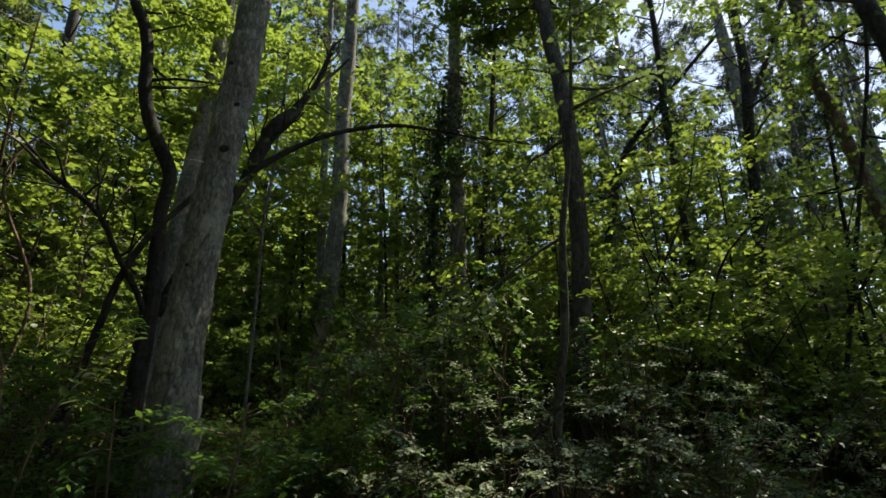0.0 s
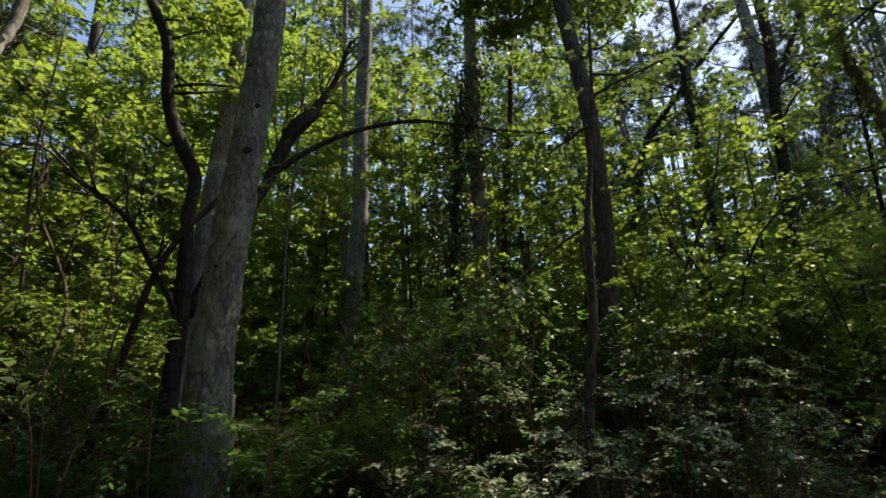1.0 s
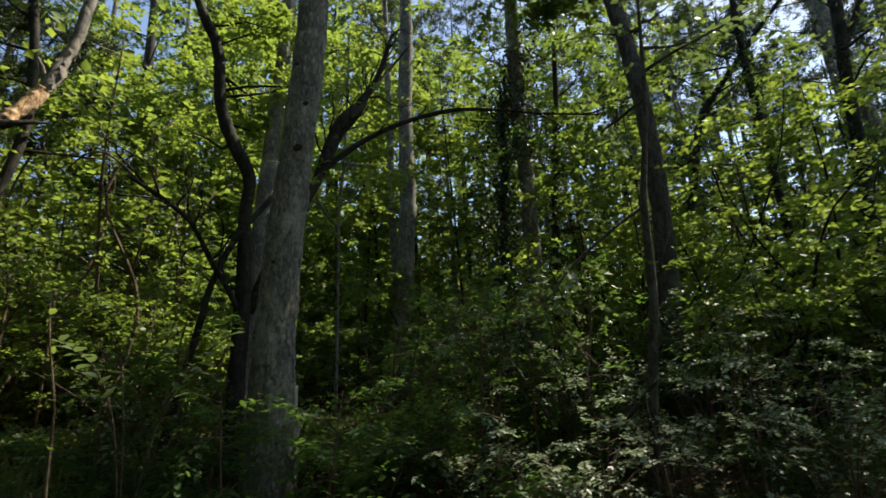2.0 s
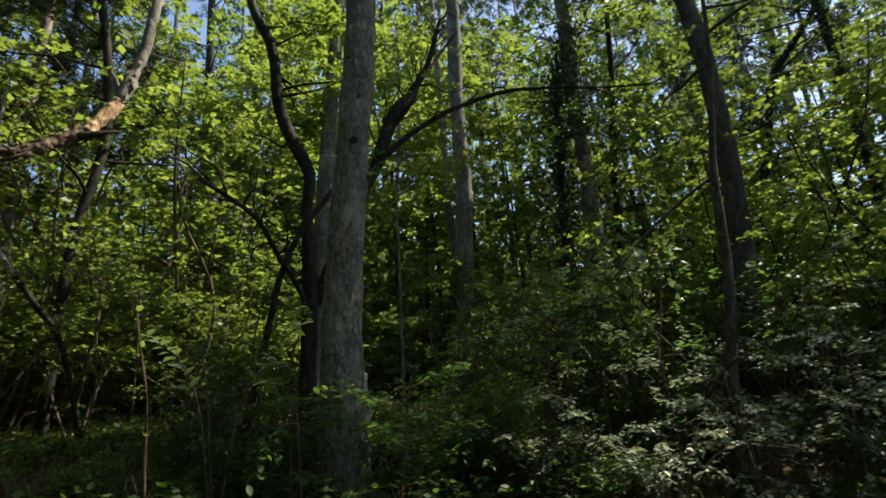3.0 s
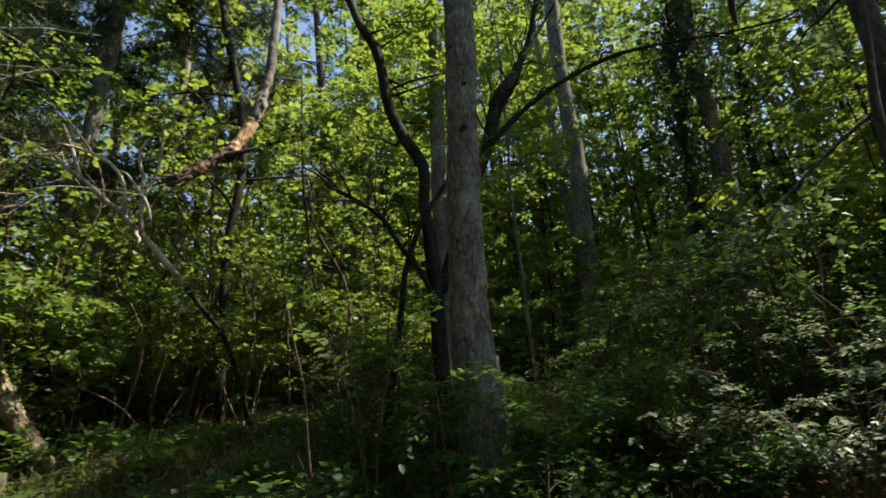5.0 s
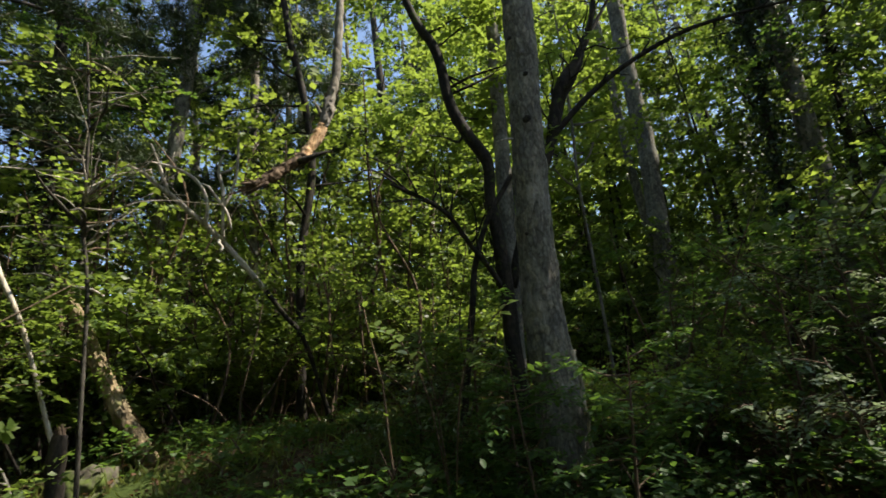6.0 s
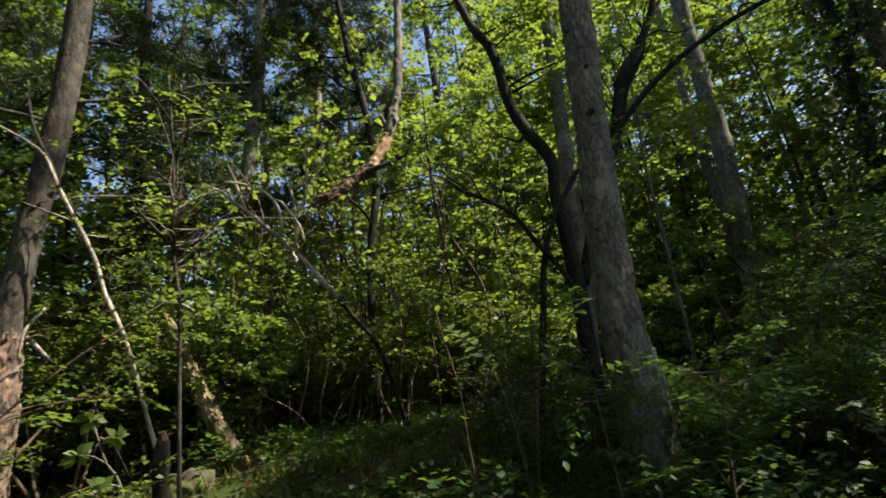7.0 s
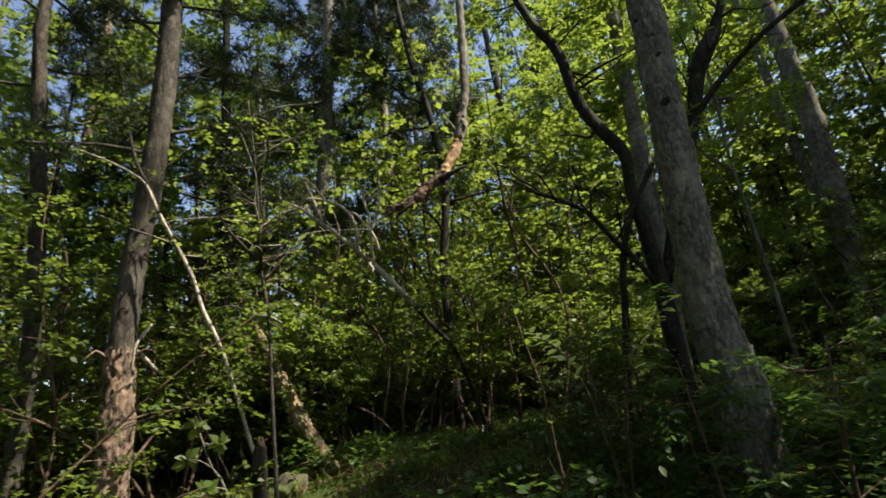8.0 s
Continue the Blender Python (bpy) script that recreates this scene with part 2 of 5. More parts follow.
def leaf_mesh(pos, axis, up, size, shape):
    """One small folded blade for each row of pos, along axis, facing up."""
    T, F = shape
    ax = unit(axis)
    sd = unit(np.cross(up, ax))
    nm = np.cross(ax, sd)
    s = size[:, None, None]
    v = pos[:, None, :] + s * (T[None, :, 0:1] * ax[:, None, :] + T[None, :, 1:2] * sd[:, None, :] + T[None, :, 2:3] * nm[:, None, :])
    f = F[None] + (np.arange(len(pos)) * len(T))[:, None, None]
    return v.reshape(-1, 3), f.reshape(-1, 3)


def sprays(rng, at, way, length, count, leaf, tilt=0.5, droop=0.25):
    """Leaves in two ranks along twigs that start at the rows of `at` and run along `way`: flat, layered sprays."""
    k = len(at)
    way = unit(way)
    ln = length * rng.uniform(0.6, 1.3, k)
    f = (np.arange(count) + rng.uniform(0, 0.8, (k, count))) / count
    side = unit(np.cross(np.array([0, 0, 1.0]), way) + 1e-6)
    sgn = np.where(np.arange(count) % 2 == 0, 1.0, -1.0)[None, :, None]
    pos = at[:, None, :] + way[:, None, :] * (f * ln[:, None])[:, :, None] + rng.normal(0, 0.015, (k, count, 3))
    pos[:, :, 2] -= droop * (f ** 2) * ln[:, None]
    axis = way[:, None, :] * 0.65 + side[:, None, :] * sgn * 0.85 + rng.normal(0, 0.28, (k, count, 3))
    axis[:, :, 2] -= 0.15
    tw = rng.normal(0, tilt * 0.6, (k, 1, 3))
    up = np.array([0, 0, 1.0]) + tw + rng.normal(0, tilt, (k, count, 3))
    size = leaf * rng.uniform(0.55, 1.2, (k, count))
    return pos.reshape(-1, 3), axis.reshape(-1, 3), up.reshape(-1, 3), size.ravel()


def limb_curve(rng, start, az, rise, length, r0, sag=0.15, steps=5):
    d = np.array([math.sin(az), math.cos(az), rise])
    d /= np.linalg.norm(d)
    pts, p = [], np.array(start, float)
    for i in range(steps + 1):
        pts.append((*p, max(0.003, r0 * (1 - 0.85 * i / steps))))
        d = d + rng.normal(0, 0.16, 3) + np.array([0, 0, -sag / steps + 0.05])
        d /= np.linalg.norm(d)
        p = p + d * length / steps
    return pts


def along(pts, u):
    """Points at the shares u along a polyline of (x, y, z, r) rows, and the direction there."""
    p = np.array(pts)[:, :3]
    x = np.clip(np.asarray(u), 0, 0.999) * (len(p) - 1)
    i = x.astype(int)
    return p[i] + (p[i + 1] - p[i]) * (x - i)[:, None], unit(p[i + 1] - p[i])


def crown(rng, limbs, n_sprays, per_spray, leaf, twig, inner=0.25, spread=0.16, tilt=0.5, shape=DIAMOND):
    """Leaf mesh for a set of limb curves."""
    at, way = [], []
    for pts in limbs:
        u = inner + (1 - inner) * np.sqrt(rng.uniform(0, 1, n_sprays))
        p, d = along(pts, u)
        a = rng.uniform(0, 2 * math.pi, n_sprays)
        w = d * 0.6 + np.stack([np.sin(a), np.cos(a), rng.normal(0, 0.22, n_sprays)], -1)
        at.append(p + rng.normal(0, spread, p.shape) * np.array([1, 1, 0.7]))
        way.append(w)
    return leaf_mesh(*sprays(rng, np.vstack(at), np.vstack(way), twig, per_spray, leaf, tilt), shape)


def needles(rng, limbs, tufts, per_tuft, length, spread=0.09):
    at = []
    for pts in limbs:
        p, d = along(pts, 0.3 + 0.7 * rng.uniform(0, 1, tufts))
        at.append(p + rng.normal(0, spread, p.shape))
    at = np.vstack(at)
    k = len(at)
    ax = unit(rng.normal(0, 1, (k, per_tuft, 3)) + np.array([0, 0, 0.5]))
    pos = np.repeat(at[:, None, :], per_tuft, 1) + ax * 0.02
    return leaf_mesh(pos.reshape(-1, 3), ax.reshape(-1, 3), rng.normal(0, 1, (k * per_tuft, 3)), length * rng.uniform(0.6, 1.2, k * per_tuft), BLADE)


def smooth01(a, b, v):
    v = np.clip((v - a) / (b - a), 0, 1)
    return v * v * (3 - 2 * v)


def ground_z(x, y):
    """A path at z = 0, a bank of about 1.3 m with a hollow at the pine, and a gentle slope behind it."""
    q = y - 0.55 * np.clip(x, -14, 14)
    z = 1.3 * smooth01(1.0, 6.2, q) + 0.08 * np.clip(q - 6.0, 0, 40) + 0.20 * np.clip(q - 12.0, 0, 40)
    z = z - 0.27 * np.exp(-((x + 1.75) ** 2 + (y - 3.85) ** 2) / 0.8)
    return z + 0.05 * np.sin(1.3 * x + 0.7) * np.sin(0.9 * y) + 0.03 * np.sin(2.9 * x + 1.7 * y)


# ---- ground ----
def build_ground():
    ax = np.concatenate([np.linspace(-14, 14, 160), ])
    far = np.array([16, 19, 24, 32, 45, 70, 120, 250, 600, 1500])
    ax = np.concatenate([-far[::-1], ax, far])
    X, Y = np.meshgrid(ax, ax, indexing="ij")
    Z = ground_z(X, Y)
    near = np.exp(-(np.maximum(np.abs(X), np.abs(Y)) / 14) ** 6)
    lump = np.array([0.05 * noise.fractal(Vector((a * 1.1, b * 1.1, 0)), 1.0, 2.0, 4) for a, b in zip(X.ravel(), Y.ravel())]).reshape(X.shape)
    Z = Z + lump * near
    n = len(ax)
    i, j = np.meshgrid(np.arange(n - 1), np.arange(n - 1), indexing="ij")
    q = np.stack([i * n + j, (i + 1) * n + j, (i + 1) * n + j + 1, i * n + j + 1], -1).reshape(-1, 4)
    ob = new("ground", mesh_of("ground", np.stack([X, Y, Z], -1).reshape(-1, 3), q, True))
    ob.data.materials.append(SOIL)
    tagged(ob, "wooded bank of dark soil with moss and brown leaf litter", "ground", kind="structure")


build_ground()


# ---- stems ----
MAIN_PINE = [(-2.05, 4.13, 0.72, 0.222), (-2.05, 4.13, 1.13, 0.205), (-2.04, 4.13, 1.53, 0.189), (-2.06, 4.13, 1.99, 0.173), (-2.03, 4.14, 2.74, 0.160), (-1.97, 4.16, 3.55, 0.149), (-1.91, 4.19, 4.44, 0.146), (-1.85, 4.22, 5.42, 0.144), (-1.58, 4.33, 12.40, 0.065)]
REAR_PINE = [(-3.02, 5.20, 1.30, 0.124), (-2.96, 5.24, 2.16, 0.113), (-2.86, 5.29, 3.48, 0.100), (-2.82, 5.42, 5.03, 0.086), (-2.73, 5.47, 6.75, 0.085), (-2.51, 5.57, 13.74, 0.038)]
WAVY = [(-2.75, 4.78, 1.10, 0.092), (-2.74, 4.79, 1.89, 0.082), (-2.73, 4.79, 2.58, 0.080), (-2.74, 4.79, 3.13, 0.072), (-2.76, 4.77, 3.58, 0.061), (-2.74, 4.79, 3.99, 0.066), (-2.88, 4.70, 4.34, 0.070), (-3.02, 4.62, 4.77, 0.064), (-3.10, 4.56, 5.52, 0.059), (-3.33, 4.41, 6.23, 0.047), (-3.78, 4.09, 8.56, 0.021)]
LIMB_A = [(-3.19, 4.39, 1.21, 0.037), (-3.00, 4.51, 2.35, 0.034), (-2.93, 4.56, 2.81, 0.032), (-2.79, 4.70, 3.31, 0.030), (-2.53, 4.90, 3.80, 0.028)]
LIMB_B = [(-2.72, 4.80, 2.46, 0.029), (-2.79, 4.64, 2.75, 0.029), (-2.90, 4.46, 3.03, 0.026), (-3.00, 4.27, 3.34, 0.023), (-3.16, 4.03, 3.52, 0.022), (-3.31, 3.78, 3.64, 0.016)]
LIMB_C = [(-2.70, 4.86, 2.58, 0.059), (-2.48, 5.03, 3.33, 0.058), (-2.20, 5.26, 4.09, 0.060), (-2.10, 5.36, 4.50, 0.078), (-2.02, 5.44, 4.81, 0.088), (-1.90, 5.53, 5.05, 0.095), (-1.80, 5.61, 5.22, 0.070), (-1.72, 5.68, 5.45, 0.042), (-1.59, 5.78, 5.78, 0.036), (-1.43, 5.92, 6.50, 0.026)]
LIMB_C2 = [(-1.93, 5.52, 4.90, 0.031), (-1.67, 5.86, 5.65, 0.025), (-1.29, 6.26, 6.51, 0.015)]
LIMB_D = [(-2.15, 5.28, 4.24, 0.039), (-1.78, 5.52, 4.66, 0.034), (-1.31, 5.74, 5.00, 0.030), (-0.69, 5.94, 5.22, 0.027), (-0.18, 6.17, 5.30, 0.019), (0.51, 6.34, 5.25, 0.015), (1.26, 6.52, 5.24, 0.011)]
THIN_A = [(-2.17, 5.91, 1.34, 0.022), (-2.16, 5.92, 2.50, 0.020), (-2.16, 5.92, 3.20, 0.021), (-2.16, 5.92, 3.94, 0.018), (-2.11, 5.94, 4.64, 0.018), (-2.07, 5.95, 5.72, 0.015), (-2.05, 5.96, 6.72, 0.007)]
BACK_PINE = [(-2.05, 8.55, 1.52, 0.165), (-1.90, 8.58, 4.12, 0.150), (-1.83, 8.60, 5.15, 0.145), (-1.84, 8.59, 6.03, 0.139), (-1.84, 8.59, 7.19, 0.129), (-1.78, 8.61, 8.67, 0.128), (-1.64, 8.63, 14.67, 0.058)]
BACK_PINE_B = [(-2.17, 9.44, 1.56, 0.086), (-2.29, 9.42, 4.42, 0.078), (-2.33, 9.41, 5.35, 0.075), (-2.34, 9.40, 7.46, 0.068), (-2.37, 9.40, 8.68, 0.065), (-2.44, 9.38, 13.68, 0.029)]
TRUNK_C = [(0.23, 8.06, 1.45, 0.142), (0.24, 8.06, 3.27, 0.129), (0.25, 8.06, 4.47, 0.126), (0.26, 8.06, 5.31, 0.126), (0.22, 8.06, 6.20, 0.126), (0.26, 8.06, 7.34, 0.131), (0.38, 8.05, 13.34, 0.060)]
TRUNK_D = [(0.40, 8.55, 1.46, 0.060), (0.56, 8.54, 3.14, 0.054), (0.72, 8.53, 4.90, 0.054), (0.85, 8.51, 6.13, 0.052), (0.96, 8.50, 7.13, 0.049), (1.31, 8.46, 12.10, 0.022)]
SAPLING = [(0.82, 4.69, 0.81, 0.044), (0.93, 4.67, 1.45, 0.041), (0.99, 4.66, 1.87, 0.040), (1.06, 4.64, 2.30, 0.039), (1.09, 4.63, 2.77, 0.039), (1.12, 4.62, 3.26, 0.032), (1.20, 4.60, 3.77, 0.026), (1.30, 4.57, 4.53, 0.020), (1.45, 4.53, 6.51, 0.009)]
SAPLING_LIMB = [(1.11, 4.63, 3.21, 0.017), (0.80, 4.60, 3.00, 0.013), (0.43, 4.55, 2.70, 0.011), (0.16, 4.47, 2.38, 0.009)]
TRUNK_F = [(1.57, 6.31, 1.16, 0.132), (1.65, 6.29, 2.50, 0.120), (1.72, 6.27, 3.55, 0.116), (1.74, 6.26, 4.48, 0.111), (1.72, 6.27, 5.40, 0.108), (1.65, 6.29, 6.33, 0.106), (1.53, 6.32, 7.56, 0.104), (1.23, 6.39, 12.53, 0.047)]
POLE = [(0.31, 4.37, 0.80, 0.020), (0.50, 4.44, 1.12, 0.019), (0.71, 4.51, 1.44, 0.017), (0.89, 4.55, 1.63, 0.015), (0.98, 4.55, 1.72, 0.011)]
TRUNK_G = [(5.05, 8.64, 1.23, 0.107), (5.31, 8.48, 3.89, 0.097), (5.43, 8.39, 5.19, 0.092), (5.53, 8.33, 6.49, 0.092), (5.65, 8.25, 7.74, 0.091), (5.66, 8.24, 9.30, 0.087), (5.68, 8.23, 13.30, 0.039)]
LIMB_G = [(5.60, 8.29, 6.92, 0.062), (6.06, 8.08, 7.98, 0.049), (6.50, 7.86, 9.32, 0.040), (6.69, 7.76, 10.26, 0.018)]
TRUNK_H = [(3.99, 8.07, 1.22, 0.067), (3.96, 8.08, 5.28, 0.061), (3.95, 8.08, 6.70, 0.055), (3.99, 8.07, 7.88, 0.053), (4.01, 8.06, 9.16, 0.050), (4.03, 8.05, 12.16, 0.023)]
TRUNK_I = [(2.11, 9.02, 1.39, 0.068), (3.03, 8.69, 5.03, 0.062), (3.30, 8.59, 6.09, 0.058), (3.80, 8.38, 6.77, 0.048), (4.41, 8.08, 7.51, 0.037), (4.96, 7.75, 8.09, 0.027)]
TRUNK_J = [(6.06, 5.99, 0.24, 0.088), (5.68, 6.32, 3.88, 0.080), (5.62, 6.38, 4.55, 0.082), (5.55, 6.43, 5.35, 0.081), (5.45, 6.52, 6.34, 0.084), (5.46, 6.52, 7.67, 0.083), (5.46, 6.51, 11.67, 0.037)]
TRUNK_K = [(5.26, 4.63, -0.05, 0.105), (5.06, 4.84, 4.41, 0.095), (5.00, 4.89, 5.59, 0.097), (4.93, 4.97, 6.47, 0.100), (4.78, 5.12, 9.44, 0.045)]
TRUNK_L = [(7.28, 9.56, 1.15, 0.136), (6.88, 9.83, 5.43, 0.123), (6.72, 9.94, 7.15, 0.119), (6.61, 10.02, 8.91, 0.111), (6.41, 10.15, 13.90, 0.050)]
TRUNK_M = [(4.53, 6.66, 0.77, 0.030), (5.10, 6.16, 3.61, 0.027), (5.32, 5.98, 4.68, 0.025), (5.56, 5.75, 6.03, 0.023), (5.78, 5.55, 7.97, 0.010)]
TRUNK_N = [(5.41, 6.95, 0.75, 0.030), (5.55, 6.83, 3.91, 0.028), (5.62, 6.77, 5.27, 0.026), (5.67, 6.73, 6.29, 0.024), (5.73, 6.68, 8.29, 0.011)]
LEFT_PINE = [(-5.40, 0.69, 0.59, 0.123), (-5.40, 0.69, 1.43, 0.112), (-5.40, 0.69, 2.02, 0.110), (-5.40, 0.69, 2.58, 0.107), (-5.40, 0.75, 3.36, 0.106), (-5.38, 0.83, 4.05, 0.109), (-5.37, 0.89, 4.89, 0.106), (-5.37, 0.93, 6.05, 0.104), (-5.34, 1.09, 13.04, 0.047)]
SNAG = [(-2.72, 1.75, 2.84, 0.016), (-2.71, 1.80, 2.86, 0.027), (-2.69, 1.86, 2.90, 0.026), (-2.67, 1.93, 2.95, 0.034), (-2.66, 1.99, 3.00, 0.030), (-2.63, 2.05, 3.06, 0.033), (-2.62, 2.11, 3.11, 0.040), (-2.61, 2.15, 3.18, 0.037), (-2.59, 2.21, 3.28, 0.038), (-2.58, 2.25, 3.38, 0.036), (-2.57, 2.30, 3.50, 0.039), (-2.57, 2.33, 3.62, 0.032), (-2.56, 2.37, 3.76, 0.033), (-2.56, 2.40, 3.96, 0.031), (-2.56, 2.44, 4.26, 0.030), (-2.55, 2.48, 4.74, 0.028), (-2.53, 2.53, 5.54, 0.022), (-2.50, 2.58, 6.60, 0.012)]
BOUGH = [(-5.02, 4.42, 1.40, 0.034), (-5.08, 4.11, 2.35, 0.032), (-5.16, 3.91, 2.65, 0.034), (-5.25, 3.71, 2.95, 0.033), (-5.32, 3.40, 3.31, 0.034), (-5.37, 3.22, 3.50, 0.032), (-5.40, 3.05, 3.66, 0.033), (-5.44, 2.87, 3.80, 0.030), (-5.48, 2.66, 3.97, 0.026), (-5.49, 2.52, 4.04, 0.020), (-5.48, 2.40, 4.12, 0.017), (-5.51, 2.19, 4.19, 0.012)]
BOUGH_FORK = [(-5.47, 2.66, 3.97, 0.024), (-5.48, 2.60, 4.14, 0.021), (-5.49, 2.54, 4.32, 0.017), (-5.50, 2.47, 4.49, 0.012)]
BOUGH_ARCH = [(-5.37, 3.03, 3.64, 0.023), (-5.28, 3.00, 3.84, 0.020), (-5.28, 2.94, 4.01, 0.020), (-5.29, 2.86, 4.11, 0.019), (-5.32, 2.75, 4.18, 0.016), (-5.38, 2.57, 4.23, 0.012), (-5.42, 2.40, 4.23, 0.008)]
BOUGH_STEM = [(-5.33, 3.22, 3.49, 0.023), (-5.23, 3.15, 3.59, 0.020), (-5.21, 3.14, 3.76, 0.020), (-5.20, 3.13, 4.04, 0.019), (-5.21, 3.08, 4.24, 0.019), (-5.19, 3.09, 4.37, 0.015), (-5.17, 3.12, 4.46, 0.010)]
BOUGH_CROOK = [(-5.17, 3.22, 3.57, 0.010), (-5.17, 3.19, 3.69, 0.016), (-5.19, 3.14, 3.82, 0.019), (-5.23, 3.06, 3.95, 0.016), (-5.25, 2.99, 4.05, 0.012), (-5.28, 2.92, 4.08, 0.008)]
BOUGH_SWAN = [(-5.20, 3.13, 3.82, 0.019), (-5.15, 3.19, 3.97, 0.016), (-5.10, 3.23, 4.20, 0.016), (-5.07, 3.23, 4.40, 0.015), (-5.06, 3.23, 4.69, 0.011), (-5.04, 3.22, 4.99, 0.007)]
BOUGH_CROSS = [(-5.21, 3.09, 4.22, 0.016), (-5.14, 3.19, 4.28, 0.013), (-5.08, 3.25, 4.37, 0.009)]
BOUGH_HOOK = [(-5.34, 3.18, 3.50, 0.020), (-5.25, 3.12, 3.42, 0.019), (-5.22, 3.14, 3.37, 0.016), (-5.22, 3.12, 3.31, 0.011)]
PALE_STEM = [(-4.83, 1.69, 1.00, 0.032), (-4.84, 1.66, 1.37, 0.028), (-4.86, 1.59, 1.60, 0.025), (-4.88, 1.53, 1.83, 0.022), (-4.90, 1.48, 2.02, 0.022), (-4.93, 1.38, 2.36, 0.023), (-4.95, 1.30, 2.57, 0.026), (-4.97, 1.22, 2.75, 0.025), (-4.99, 1.14, 3.03, 0.026), (-5.02, 1.00, 3.34, 0.024), (-5.05, 0.86, 3.63, 0.022), (-5.06, 0.77, 3.85, 0.019), (-5.07, 0.69, 3.96, 0.016), (-5.10, 0.48, 4.08, 0.012), (-5.11, 0.17, 4.17, 0.007)]
PALE_FORK = [(-5.05, 0.86, 3.63, 0.020), (-5.09, 0.78, 3.88, 0.017), (-5.11, 0.69, 4.07, 0.017), (-5.12, 0.64, 4.22, 0.014), (-5.13, 0.60, 4.45, 0.009)]
IVY_STEM = [(-0.30, 7.75, 1.40, 0.050), (-0.24, 7.79, 3.20, 0.045), (-0.16, 7.83, 4.43, 0.040), (-0.06, 7.87, 5.86, 0.030), (0.07, 7.88, 7.09, 0.020)]
STUMP = [(-4.56, 1.56, 0.90, 0.075), (-4.56, 1.56, 1.11, 0.064), (-4.56, 1.55, 1.30, 0.059), (-4.56, 1.55, 1.45, 0.058), (-4.55, 1.56, 1.57, 0.045)]
BARK_CURL = [(-5.34, 0.90, 2.70, 0.010), (-5.33, 0.85, 2.62, 0.014), (-5.32, 0.79, 2.52, 0.013), (-5.30, 0.77, 2.40, 0.011), (-5.30, 0.76, 2.28, 0.006)]
DEAD_PROP = [(-5.34, 0.80, 2.47, 0.024), (-5.43, 0.97, 2.31, 0.023), (-5.51, 1.11, 2.18, 0.020), (-5.58, 1.28, 2.06, 0.018), (-5.70, 1.70, 1.30, 0.014)]
THIN_B = [(-4.91, 1.82, 0.99, 0.023), (-4.92, 1.80, 1.89, 0.021), (-4.92, 1.78, 2.69, 0.020), (-4.95, 1.71, 3.30, 0.018), (-4.95, 1.70, 4.02, 0.016), (-4.98, 1.63, 5.02, 0.011)]
TRUNK_P = [(-6.98, 1.94, 1.21, 0.100), (-6.97, 1.95, 1.85, 0.091), (-6.97, 1.96, 2.91, 0.084), (-6.96, 2.01, 4.03, 0.089), (-6.96, 2.00, 5.27, 0.080), (-6.96, 1.98, 9.27, 0.036)]
LOG = [(-5.34, 2.56, 1.24, 0.114), (-5.56, 2.32, 1.81, 0.106), (-5.76, 2.12, 2.42, 0.088), (-5.84, 1.89, 2.98, 0.068)]
TRUNK_Q = [(-7.48, 3.42, 1.37, 0.112), (-7.47, 3.44, 2.05, 0.102), (-7.46, 3.47, 3.89, 0.101), (-7.37, 3.65, 5.53, 0.105), (-7.30, 3.78, 6.95, 0.106), (-7.22, 3.92, 9.20, 0.104), (-7.10, 4.15, 15.18, 0.047)]
TRUNK_R = [(-7.64, 5.14, 1.49, 0.095), (-7.62, 5.16, 3.05, 0.087), (-7.61, 5.18, 4.70, 0.082), (-7.61, 5.19, 6.07, 0.080), (-7.59, 5.21, 7.57, 0.078), (-7.56, 5.26, 12.57, 0.035)]
THIN_S = [(-7.27, 3.84, 1.37, 0.044), (-7.27, 3.84, 1.99, 0.040), (-7.27, 3.84, 2.98, 0.038), (-7.29, 3.80, 3.87, 0.034), (-7.33, 3.73, 4.63, 0.026), (-7.39, 3.61, 6.61, 0.012)]
TRUNK_T = [(-5.63, 4.48, 1.36, 0.066), (-5.62, 4.50, 2.48, 0.060), (-5.60, 4.52, 3.58, 0.059), (-5.48, 4.66, 4.86, 0.058), (-5.53, 4.60, 6.03, 0.052), (-5.67, 4.43, 7.46, 0.050), (-5.90, 4.16, 11.41, 0.023)]
TRUNK_U = [(-6.45, 0.06, 0.60, 0.078), (-6.45, 0.08, 1.48, 0.071), (-6.45, 0.10, 2.09, 0.071), (-6.45, 0.09, 2.91, 0.072), (-6.45, 0.03, 3.94, 0.072), (-6.45, -0.16, 6.10, 0.070), (-6.45, -0.17, 6.90, 0.063), (-6.45, -0.20, 11.90, 0.028)]
TRUNK_W = [(-11.23, 0.61, 1.27, 0.159), (-11.23, 0.64, 5.57, 0.144), (-11.23, 0.65, 7.09, 0.144), (-11.23, 0.72, 8.65, 0.143), (-11.22, 0.82, 12.64, 0.065)]
SPROUT = [(-4.44, 1.42, 0.74, 0.011), (-4.49, 1.28, 1.30, 0.009), (-4.51, 1.19, 1.46, 0.008), (-4.53, 1.13, 1.64, 0.006), (-4.54, 1.10, 1.74, 0.004)]
SPRIG = [(-2.58, 2.75, 0.78, 0.010), (-2.61, 2.72, 1.32, 0.009), (-2.62, 2.71, 1.67, 0.007), (-2.67, 2.66, 2.02, 0.006), (-2.70, 2.64, 2.30, 0.004)]


